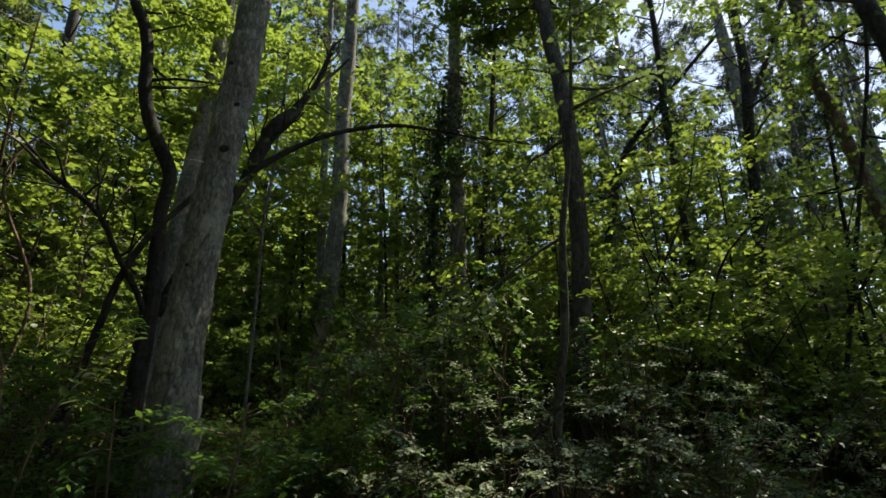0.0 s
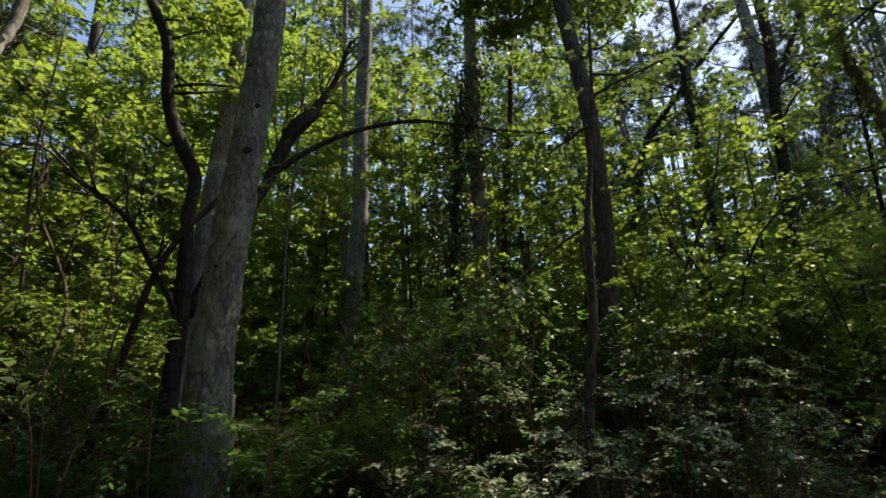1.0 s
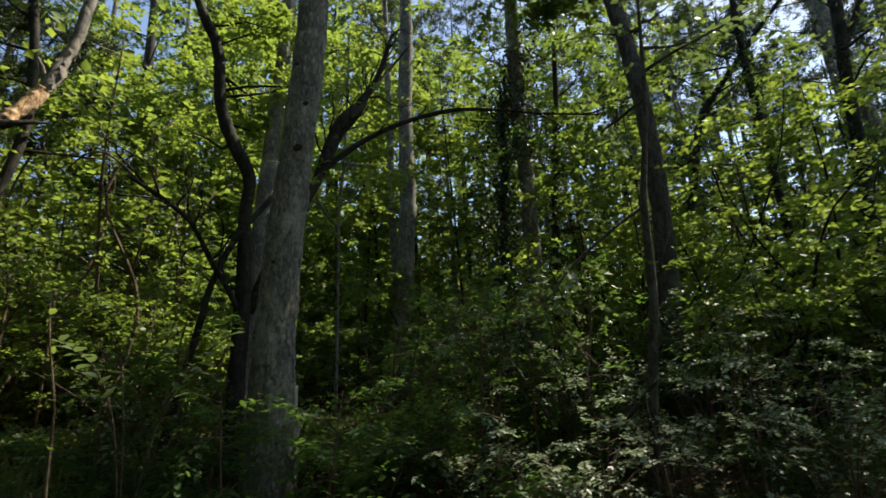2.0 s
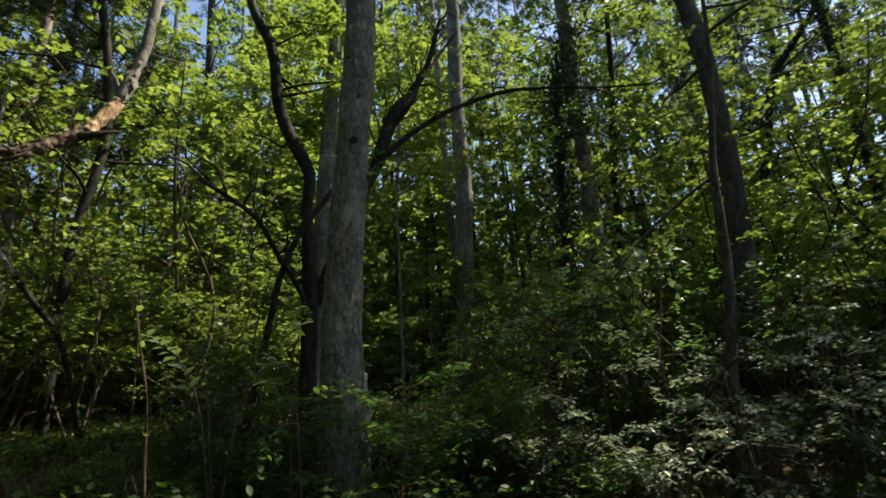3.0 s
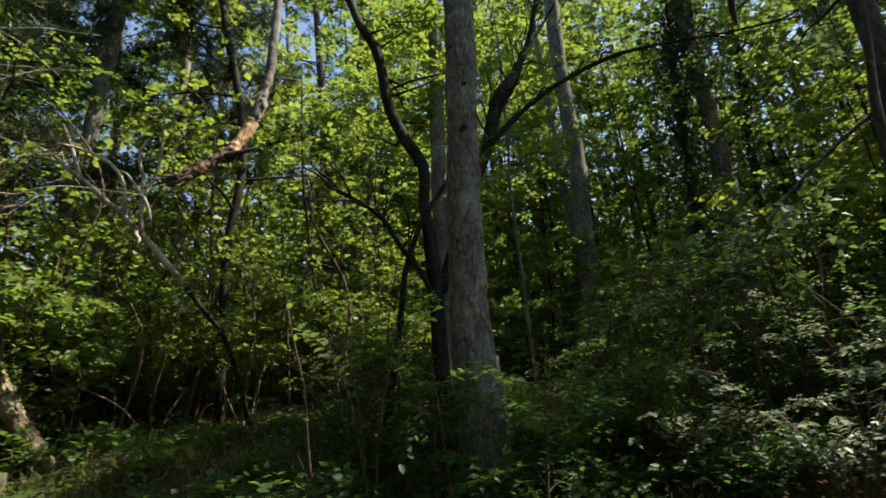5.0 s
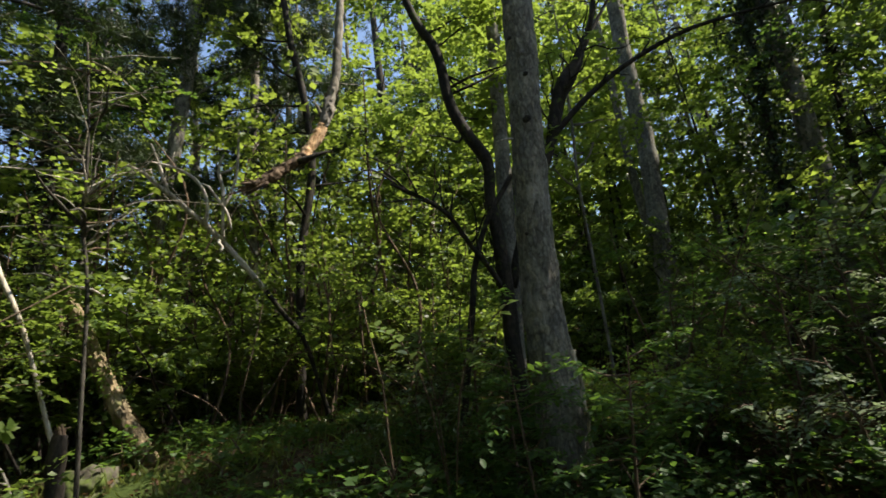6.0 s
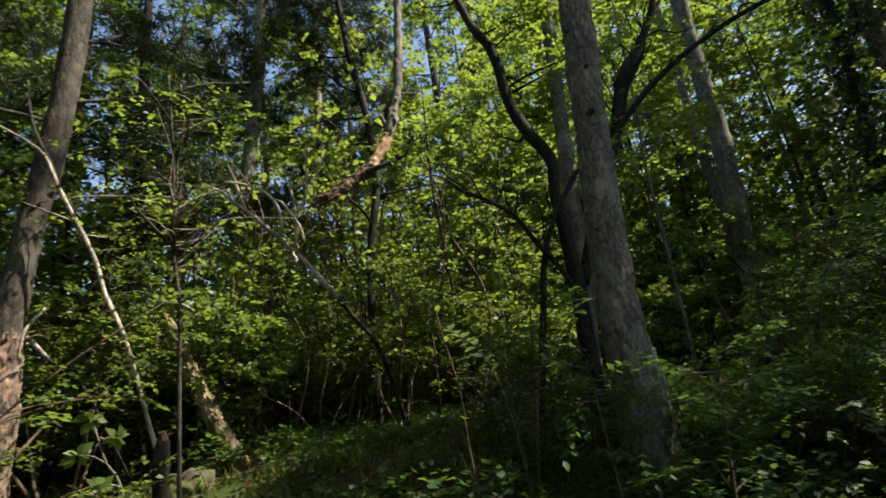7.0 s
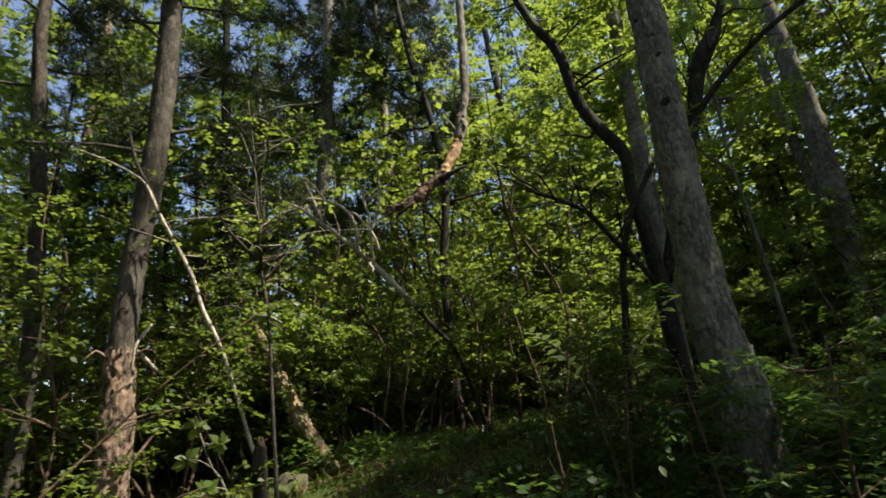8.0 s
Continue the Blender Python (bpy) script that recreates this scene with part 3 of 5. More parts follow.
def limbs_on(rng, stem, z0, z1, count, length, rise=0.35, r0=0.02, az=None, arc=math.pi):
    """Limb curves that leave a stem between two heights."""
    p = np.array(stem)
    out = []
    for i in range(count):
        z = z0 + (z1 - z0) * (i + rng.uniform(0, 1)) / count
        s = np.array([np.interp(z, p[:, 2], p[:, a]) for a in range(3)])
        s[2] = z
        a = rng.uniform(0, 2 * math.pi) if az is None else az + rng.uniform(-arc, arc)
        taper = 1 - 0.45 * (z - z0) / max(0.1, z1 - z0)
        out.append(limb_curve(rng, s, a, rise + rng.normal(0, 0.15), length * taper * rng.uniform(0.7, 1.25), r0 * taper))
    return out


def build_tree(name, stem, label, mat, leafmat, seed, z0, z1, count, length, n_sprays, per_spray, leaf=0.085, twig=0.28, segs=10, per_m=6,
               group="", extra=(), category="tree", rise=0.35, az=None, arc=math.pi, pine=False, limb_r=0.022, own_limbs=True, shape=DIAMOND, plates=0.0, flare=0.2, cell=(16, 16, 4)):
    rng = np.random.default_rng(seed)
    base = stem[0][:3]
    th = thing(name, base, label, category, group)
    part("trunk", tube(stem, segs, per_m, 0.10, plates, cell, shift=base, flare=flare), mat, th)
    limbs = limbs_on(rng, stem, z0, z1, count, length, rise, limb_r, az, arc) if count else []
    for pts in limbs:
        part("limb", tube(pts, 5, 4, 0.0, shift=base), mat, th)
    for pts in extra:
        part("limb", tube(pts, 8, 10, 0.12, shift=base), mat, th)
    limbs = limbs + [e for e in extra if own_limbs]
    if limbs and n_sprays:
        v, f = needles(rng, limbs, n_sprays, per_spray, leaf) if pine else crown(rng, limbs, n_sprays, per_spray, leaf, twig, shape=shape)
        part("crown", mesh_of("crown", v - np.array(base), f), leafmat, th, kind="stuff")
    return th


# ---- the trees that stand along the bank ----
build_tree("pine_tree", MAIN_PINE, "tall grey-barked pine with plated bark and dark knots on the bank", BARK_PINE, NEEDLE, 1, 9.8, 12.0, 12, 2.2, 12, 18, 0.16,
           segs=88, per_m=30, pine=True, plates=0.013, limb_r=0.03, flare=0.08, cell=(17, 17, 4))
build_tree("pine_tree", REAR_PINE, "slim grey-brown pine close behind the thick pine", BARK_PINE, NEEDLE, 2, 11.0, 13.4, 9, 1.8, 16, 16, 0.15, segs=20, per_m=8, pine=True, plates=0.008)
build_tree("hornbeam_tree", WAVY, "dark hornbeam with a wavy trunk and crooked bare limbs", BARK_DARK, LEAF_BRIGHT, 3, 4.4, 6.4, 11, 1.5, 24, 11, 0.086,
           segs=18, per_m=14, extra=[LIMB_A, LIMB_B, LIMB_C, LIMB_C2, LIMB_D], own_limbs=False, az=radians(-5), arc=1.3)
build_tree("young_tree", THIN_A, "thin pale young tree with few leaves", BARK_GREY, LEAF_BRIGHT, 4, 3.4, 6.5, 8, 1.0, 26, 9, 0.081, segs=6)
build_tree("pine_tree", BACK_PINE, "slim grey pine with sunlit bark flakes", BARK_PINE, NEEDLE, 5, 8.6, 14.0, 18, 1.8, 26, 16, 0.12, segs=18, pine=True, plates=0.012)
build_tree("pine_tree", BACK_PINE_B, "thin grey pine beside a thicker one", BARK_PINE, NEEDLE, 6, 8.6, 13.0, 9, 1.4, 20, 16, 0.12, segs=12, pine=True)
build_tree("tree", TRUNK_C, "grey forest tree with ivy-dark upper trunk", BARK_GREY, LEAF_MID, 7, 3.7, 10.5, 21, 2.2, 11, 11, 0.091, segs=12)
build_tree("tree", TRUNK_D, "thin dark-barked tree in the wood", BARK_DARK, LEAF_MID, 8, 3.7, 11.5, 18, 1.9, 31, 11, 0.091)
build_tree("young_tree", SAPLING, "slim dark brown young tree with an arching side branch", BARK_SHADE, LEAF_DARK, 9, 4.0, 6.4, 9, 1.1, 11, 10, 0.086,
           segs=14, per_m=12, extra=[SAPLING_LIMB], az=radians(12), arc=1.6)
# The unseen crown is made dense and one-sided to shade the pine's foot.
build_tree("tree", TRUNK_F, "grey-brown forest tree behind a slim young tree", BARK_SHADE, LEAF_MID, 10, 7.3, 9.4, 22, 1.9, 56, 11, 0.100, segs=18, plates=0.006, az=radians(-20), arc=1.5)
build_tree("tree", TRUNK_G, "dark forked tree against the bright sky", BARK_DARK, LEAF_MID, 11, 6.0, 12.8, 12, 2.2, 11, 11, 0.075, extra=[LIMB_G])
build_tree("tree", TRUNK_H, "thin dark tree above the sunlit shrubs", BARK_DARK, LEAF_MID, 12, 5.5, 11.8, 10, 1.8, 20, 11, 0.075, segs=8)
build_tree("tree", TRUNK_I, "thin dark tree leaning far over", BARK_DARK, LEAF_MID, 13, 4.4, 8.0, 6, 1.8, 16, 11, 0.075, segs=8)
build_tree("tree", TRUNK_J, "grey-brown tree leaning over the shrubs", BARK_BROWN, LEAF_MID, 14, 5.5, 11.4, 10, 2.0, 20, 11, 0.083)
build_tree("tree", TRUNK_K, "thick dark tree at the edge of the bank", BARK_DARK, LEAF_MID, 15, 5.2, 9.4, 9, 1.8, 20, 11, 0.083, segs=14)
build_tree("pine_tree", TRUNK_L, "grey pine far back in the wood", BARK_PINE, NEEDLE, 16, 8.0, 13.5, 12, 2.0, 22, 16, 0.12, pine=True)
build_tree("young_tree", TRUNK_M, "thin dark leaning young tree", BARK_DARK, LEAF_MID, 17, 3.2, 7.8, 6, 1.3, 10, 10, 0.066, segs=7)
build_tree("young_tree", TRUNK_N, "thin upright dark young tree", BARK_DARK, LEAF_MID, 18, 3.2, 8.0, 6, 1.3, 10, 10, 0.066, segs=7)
# The dark bark stands in for shade on the upper trunk.
build_tree("pine_tree", LEFT_PINE, "grey pine, shaded dark above, with rough reddish sunlit bark low down", BARK_SHADE, NEEDLE, 19, 3.9, 12.8, 32, 2.3, 80, 16, 0.11, segs=44, per_m=18, pine=True, plates=0.006)
build_tree("tree", TRUNK_P, "dark ivy-clad tree in the thicket", BARK_DARK, LEAF_DEEP, 20, 3.2, 9.0, 13, 1.5, 16, 11, 0.086)
build_tree("pine_tree", TRUNK_Q, "slim pine with dark drooping branches", BARK_PINE, NEEDLE, 21, 4.6, 14.8, 44, 2.5, 150, 16, 0.11, pine=True, rise=0.1)
build_tree("pine_tree", TRUNK_R, "slim grey pine with a dark crown in the thicket", BARK_GREY, NEEDLE, 22, 5.2, 12.3, 32, 2.4, 130, 16, 0.13, pine=True, rise=0.15)
build_tree("young_tree", THIN_S, "thin pale young tree in the thicket", BARK_GREY, LEAF_BRIGHT, 23, 3.0, 6.5, 9, 1.1, 26, 14, 0.06, segs=6)
build_tree("tree", TRUNK_T, "slim dark tree behind the broken limb", BARK_DARK, LEAF_BRIGHT, 24, 4.0, 11.0, 16, 1.8, 22, 11, 0.086)
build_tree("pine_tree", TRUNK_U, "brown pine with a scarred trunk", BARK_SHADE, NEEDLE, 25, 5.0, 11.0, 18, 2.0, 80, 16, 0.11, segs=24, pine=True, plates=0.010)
build_tree("pine_tree", TRUNK_W, "brown pine far back in the wood", BARK_REDDISH, NEEDLE, 26, 4.5, 12.4, 26, 2.6, 110, 16, 0.13, pine=True)
build_tree("young_tree", [(x, y, z, 0.8 * r) for x, y, z, r in THIN_B], "thin grey upright young tree with dead twigs", BARK_SHADE, LEAF_BRIGHT, 27, 3.0, 4.9, 9, 0.9, 5, 10, 0.052, segs=7)
pale = build_tree("young_tree", [(x, y, z, 0.75 * r) for x, y, z, r in PALE_STEM], "pale bare leaning young tree lit by the sun", DEAD_WOOD, LEAF_BRIGHT, 28, 3.0, 4.4, 5, 0.8, 7, 10, 0.052, segs=9, per_m=12, limb_r=0.008)
part("limb", tube(PALE_FORK, 8, 14, 0.12, shift=PALE_STEM[0][:3]), BARK_SHADE, pale, "dark upper fork")
build_tree("tree", IVY_STEM, "thin dark tree wrapped in thick ivy", BARK_DARK, LEAF_DEEP, 32, 4.6, 6.9, 6, 0.8, 12, 10, 0.07, segs=8)


# Three unseen trees added behind the camera; their limbs keep skylight off the bank.
SHADE_TREE = [(-1.3, -2.8, -0.2, 0.22), (-1.3, -2.7, 3.0, 0.17), (-1.2, -2.5, 7.0, 0.14), (-1.0, -2.2, 12.0, 0.05)]
build_tree("tree", SHADE_TREE, "unseen broad leafy tree whose limbs shade the path", BARK_GREY, LEAF_MID, 29, 6.6, 11.5, 20, 5.4, 60, 11, 0.13, az=radians(-15), arc=0.9, limb_r=0.05,
           extra=[[(-1.25, -2.6, 3.6, 0.06), (-1.4, -1.2, 4.4, 0.045), (-1.6, 0.2, 4.9, 0.03), (-1.7, 1.3, 5.0, 0.012)], [(-1.25, -2.6, 4.0, 0.05), (-0.4, -1.0, 4.8, 0.04), (0.2, 0.4, 5.3, 0.025), (0.5, 1.4, 5.5, 0.01)],
                  [(-1.25, -2.6, 3.8, 0.05), (-2.4, -1.2, 4.5, 0.04), (-3.0, -0.2, 4.9, 0.025), (-3.3, 0.6, 5.1, 0.01)]])

SHADE_TREE_B = [(-5.2, -3.4, -0.2, 0.20), (-5.1, -3.3, 3.0, 0.16), (-4.9, -3.1, 7.0, 0.13), (-4.6, -2.8, 11.5, 0.05)]
build_tree("tree", SHADE_TREE_B, "unseen leafy tree with wide limbs that shade the path", BARK_GREY, LEAF_MID, 31, 6.0, 11.0, 16, 4.6, 26, 11, 0.14, az=radians(40), arc=1.0, limb_r=0.05)

SHADE_TREE_C = [(2.6, -2.9, -0.2, 0.21), (2.5, -2.8, 3.0, 0.17), (2.3, -2.6, 6.5, 0.13), (2.0, -2.3, 11.0, 0.05)]
build_tree("tree", SHADE_TREE_C, "unseen broad leafy tree with low limbs that shade the path", BARK_GREY, LEAF_MID, 33, 4.6, 10.5, 18, 4.6, 44, 11, 0.14, az=radians(-20), arc=1.1, limb_r=0.05)


def add_ivy(stem, z0, z1, count, seed, mat, reach=0.05, leaf=0.06):
    """Ivy leaves round a trunk, as a part of its tree."""
    rng = np.random.default_rng(seed)
    base = Vector(stem[0][:3])
    tree = min((o for o in bpy.data.objects if o.parent is None and o.type == "EMPTY"), key=lambda o: (Vector(o.location) - base).length)
    p = np.array(stem)
    z = rng.uniform(z0, z1, count)
    a = rng.uniform(0, 2 * math.pi, count)
    r = np.interp(z, p[:, 2], p[:, 3]) + reach * rng.uniform(0.1, 1.6, count) ** 2
    o = np.stack([np.sin(a), np.cos(a), np.zeros(count)], -1)
    at = np.stack([np.interp(z, p[:, 2], p[:, 0]), np.interp(z, p[:, 2], p[:, 1]), z], -1) + o * r[:, None]
    v, f = leaf_mesh(at, np.array([0, 0, -1]) + rng.normal(0, 0.7, (count, 3)), o + rng.normal(0, 0.35, (count, 3)), leaf * rng.uniform(0.6, 1.3, count), DIAMOND)
    part("ivy", mesh_of("ivy", v - np.array(base), f), mat, tree, "dark climbing ivy", kind="stuff")


add_ivy(TRUNK_P, 0.8, 6.0, 2600, 301, NEEDLE, 0.10)
add_ivy(TRUNK_C, 5.4, 7.6, 1300, 302, NEEDLE, 0.16, 0.07)
add_ivy(IVY_STEM, 2.4, 6.6, 3200, 308, NEEDLE, 0.20, 0.07)
add_ivy(TRUNK_D, 3.0, 6.0, 900, 303, NEEDLE, 0.05)
add_ivy(TRUNK_J, 2.5, 9.0, 1500, 305, LEAF_MID, 0.30, 0.08)
add_ivy(TRUNK_G, 3.0, 7.0, 900, 306, NEEDLE, 0.08)
add_ivy(TRUNK_H, 5.0, 7.5, 700, 304, NEEDLE, 0.06)


# ---- dead wood ----
def build_dead_bough():
    b = BOUGH[0][:3]
    th = thing("dead_bough", b, "bleached bare dead bough with forked twigs leaning in the thicket", "dead branch")
    part("stem", tube(BOUGH[3:], 10, 14, 0.18, shift=b), DEAD_WOOD, th)
    part("butt", tube([(x, y, z, 0.85 * r) for x, y, z, r in BOUGH[:4]], 10, 14, 0.18, shift=b), BARK_DARK, th, "dark butt end")
    for tw in (BOUGH_FORK, BOUGH_ARCH, BOUGH_HOOK):
        part("branch", tube(tw, 7, 16, 0.15, shift=b), DEAD_WOOD, th)
    fork = part("branch", tube(BOUGH_STEM, 7, 16, 0.15, shift=b), DEAD_WOOD, th)
    for tw in (BOUGH_CROOK, BOUGH_SWAN, BOUGH_CROSS):
        part("twig", tube(tw, 7, 16, 0.15, shift=b), DEAD_WOOD, fork)
    rng = np.random.default_rng(5)
    for i in range(12):
        s, _ = along(BOUGH, np.array([rng.uniform(0.45, 1.0)]))
        part("twig", tube(limb_curve(rng, s[0], rng.uniform(0, 6.3), 0.5, rng.uniform(0.2, 0.6), 0.006), 4, 8, 0.0, shift=b), DEAD_WOOD, th)


def flakes(rng, stem, u0, u1, count, size, mat, parent, base, lift=0.8, name="bark_flake"):
    """Curled bits of bark that stand off a stem, joined into one part."""
    pts = np.array(stem)
    u = rng.uniform(u0, u1, count)
    p, d = along(stem, u)
    r = np.interp(u * (len(pts) - 1), np.arange(len(pts)), pts[:, 3])
    o = rng.normal(0, 1, (count, 3))
    o = unit(o - d * np.sum(o * d, 1)[:, None])
    v, f = leaf_mesh(p + o * r[:, None] * 0.97, d * rng.choice([-1, 1], (count, 1)) + o * lift * rng.uniform(0.1, 0.6, (count, 1)), o + rng.normal(0, 0.2, (count, 3)), size * rng.uniform(0.5, 1.4, count), OVAL)
    part(name, mesh_of(name, v - np.array(base), f), mat, parent, kind="stuff")


def build_snag():
    b = SNAG[-1][:3]
    th = thing("broken_limb", b, "broken hanging limb with peeling bark and torn orange wood", "dead branch")
    part("limb", tube(SNAG[9:], 22, 30, 0.3, 0.004, (30, 30, 9), shift=b), BARK_GREY, th)
    part("torn_wood", tube(SNAG[6:10], 24, 80, 0.35, 0.006, (40, 40, 9), shift=b), TORN_WOOD, th, "torn orange bare wood")
    part("broken_end", tube(SNAG[1:7], 24, 80, 0.4, 0.008, (26, 26, 10), shift=b), BARK_BROWN, th, "reddish brown peeling broken end")
    part("stub", tube([(-2.63, 2.04, 3.05, 0.022), (-2.54, 2.10, 3.08, 0.016), (-2.50, 2.17, 3.12, 0.011), (-2.48, 2.22, 3.14, 0.004)], 8, 24, 0.25, shift=b), BARK_DARK, th, "dark side stub")
    part("stub", tube([(-2.59, 2.27, 3.44, 0.018), (-2.60, 2.24, 3.52, 0.013), (-2.62, 2.22, 3.58, 0.005)], 8, 30, 0.3, shift=b), BARK_GREY, th)
    rng = np.random.default_rng(8)
    for i in range(9):
        p = np.array(SNAG[1][:3]) + rng.normal(0, 0.014, 3)
        way = np.array([-0.012, -0.055, -0.018]) * rng.uniform(0.6, 1.3) + rng.normal(0, 0.014, 3)
        part("splinter", tube([(*(p - way), 0.011), (*p, 0.009), (*(p + way), 0.005), (*(p + 1.7 * way), 0.002)], 5, 24, 0.3, shift=b), BARK_BROWN, th)
    flakes(rng, SNAG[:7], 0.1, 1.0, 60, 0.05, BARK_BROWN, th, b)
    flakes(rng, SNAG[9:13], 0.0, 1.0, 40, 0.06, BARK_GREY, th, b)


def build_stump():
    b = STUMP[0][:3]
    th = thing("tree_stump", b, "short broken brown stump standing among the saplings", "stump")
    part("stem", tube(STUMP, 16, 30, 0.25, 0.006, (30, 30, 8), shift=b), BARK_DARK, th)
    rng = np.random.default_rng(12)
    for i in range(6):
        p = np.array(STUMP[-1][:3]) + rng.normal(0, 0.02, 3) * np.array([1, 1, 0.2])
        part("splinter", tube([(*(p - np.array([0, 0, 0.04])), 0.014), (*(p + np.array([0, 0, 0.03])), 0.009), (*(p + np.array([*rng.normal(0, 0.02, 2), 0.06 * rng.uniform(0.5, 1.2)])), 0.003)], 5, 30, 0.2, shift=b), BARK_BROWN, th)


def build_prop():
    b = DEAD_PROP[-1][:3]
    th = thing("dead_branch", b, "dead pale branch propped against the reddish pine", "dead branch")
    rows = [(x, y, z, 0.75 * r) for x, y, z, r in DEAD_PROP]
    part("stem", tube(rows[1:], 8, 16, 0.2, shift=b), BARK_DARK, th)
    part("bare_end", tube(rows[:2], 8, 24, 0.2, shift=b), DEAD_WOOD, th, "pale upper end")


def build_log():
    b = LOG[0][:3]
    rows = [(x, y, z, 0.72 * r) for x, y, z, r in LOG]
    th = thing("leaning_log", b, "mossy flaking dead trunk leaning in the thicket", "log")
    part("stem", tube(rows, 36, 40, 0.25, 0.014, (22, 22, 10), shift=b), MOSSY, th)
    rng = np.random.default_rng(9)
    flakes(rng, rows, 0.0, 1.0, 420, 0.055, MOSSY, th, b)
    n = 260
    p, d = along(LOG, rng.uniform(0.35, 1, n))
    o = unit(rng.normal(0, 1, (n, 3)) + np.array([0.5, -0.1, 0.6]))
    p = p + o * (0.06 + 0.03 * rng.uniform(0, 1, (n, 1)))
    v, f = leaf_mesh(p, rng.normal(0, 1, (n, 3)), o + rng.normal(0, 0.3, (n, 3)), rng.uniform(0.02, 0.045, n), OVAL)
    part("ivy", mesh_of("ivy", v - np.array(b), f), LEAF_BRIGHT, th, kind="stuff")
    for rows in ([(-5.83, 1.92, 2.93, 0.016), (-5.74, 2.10, 2.90, 0.013), (-5.68, 2.25, 2.80, 0.008)], [(-5.84, 1.90, 2.97, 0.014), (-5.80, 1.72, 3.02, 0.010), (-5.78, 1.55, 2.98, 0.005)]):
        part("twig", tube(rows, 6, 20, 0.2, shift=b), DEAD_WOOD, th)


def build_pole():
    b = POLE[0][:3]
    th = thing("fallen_pole", b, "thin brown dead pole leaning against a young tree", "dead branch")
    part("stem", tube(POLE, 9, 12, 0.12, shift=b), BARK_DARK, th)


def pine_details():
    """Knots, a dead stub and a peeling scar on the thick pine."""
    pine = next(o for o in bpy.data.objects if o.name == "pine_tree")
    b = Vector(pine.location)
    for i, (x, y, z, r) in enumerate(((-1.875, 4.035, 3.858, 0.034), (-1.822, 4.055, 4.32, 0.022), (-1.934, 4.01, 4.754, 0.018), (-2.025, 3.95, 2.80, 0.014))):
        bm = bmesh.new()
        bmesh.ops.create_uvsphere(bm, u_segments=14, v_segments=8, radius=1.0)
        for v in bm.verts:
            v.co = v.co * (1 + 0.25 * noise.noise(v.co * 2 + Vector((i * 3, 0, 0))))
            v.co = Vector((v.co.x * r * 1.25, v.co.y * r * 0.6, v.co.z * r * 1.05))
        me = bpy.data.meshes.new("knot")
        bm.to_mesh(me)
        bm.free()
        ob = part("knot", me, BARK_DARK, pine, "dark branch knot")
        p = np.array(MAIN_PINE)
        axis = Vector((np.interp(z, p[:, 2], p[:, 0]), np.interp(z, p[:, 2], p[:, 1]), z))
        out = Vector((x, y, z)) - axis
        ob.location = axis + out.normalized() * (np.interp(z, p[:, 2], p[:, 3]) + 0.004) - b
    part("stub", tube([(-2.02, 4.08, 3.735, 0.010), (-2.09, 4.0, 3.73, 0.008), (-2.17, 3.95, 3.715, 0.004)], 6, 30, 0.2, shift=b), DEAD_WOOD, pine, "short bleached dead stub")
    for dx, w, z0, z1 in ((0.0, 0.022, 1.80, 1.12), (0.03, 0.014, 1.62, 1.05), (-0.05, 0.016, 1.45, 1.0)):
        rows = [(-1.86 + dx + 0.012 * math.sin(9 * k), 4.13 - 0.3 * abs(dx), z0 + (z1 - z0) * k / 5, w * (0.5 + 0.5 * math.sin(0.6 + k * 0.5))) for k in range(6)]
        part("peeled_bark", tube(rows, 8, 40, 0.5, 0.004, (40, 40, 10), shift=b), DEAD_WOOD, pine, "strip of pale peeling bark")


pine_details()


def crooked_twigs(stem, u0, u1, count, length, seed):
    """Bare crooked twigs on a limb of the hornbeam."""
    rng = np.random.default_rng(seed)
    tree = next(o for o in bpy.data.objects if o.name == "hornbeam_tree")
    root = Vector(stem[0][:3]) - tree.location
    limb = min((o for o in tree.children if o.name.startswith("limb")), key=lambda o: (o.data.vertices[0].co - root).length)
    for i in range(count):
        s, d = along(stem, np.array([u0 + (u1 - u0) * (i + rng.uniform(0, 1)) / count]))
        p, way = s[0], unit(d[0] * 0.7 + rng.normal(0, 0.6, 3) + np.array([0, 0, 0.3]))
        rows, n = [], 5
        for k in range(n):
            rows.append((*p, 0.011 * (1 - k / n) + 0.002))
            p = p + way * length * rng.uniform(0.7, 1.2) / n
            way = unit(way + rng.normal(0, 0.45, 3))
        part("twig", tube(rows, 5, 14, 0.1, shift=tree.location), BARK_DARK, limb)


crooked_twigs(LIMB_B, 0.2, 1.0, 12, 0.9, 401)
crooked_twigs(LIMB_C, 0.3, 1.0, 20, 0.8, 402)
crooked_twigs(LIMB_D, 0.2, 1.0, 8, 0.7, 403)


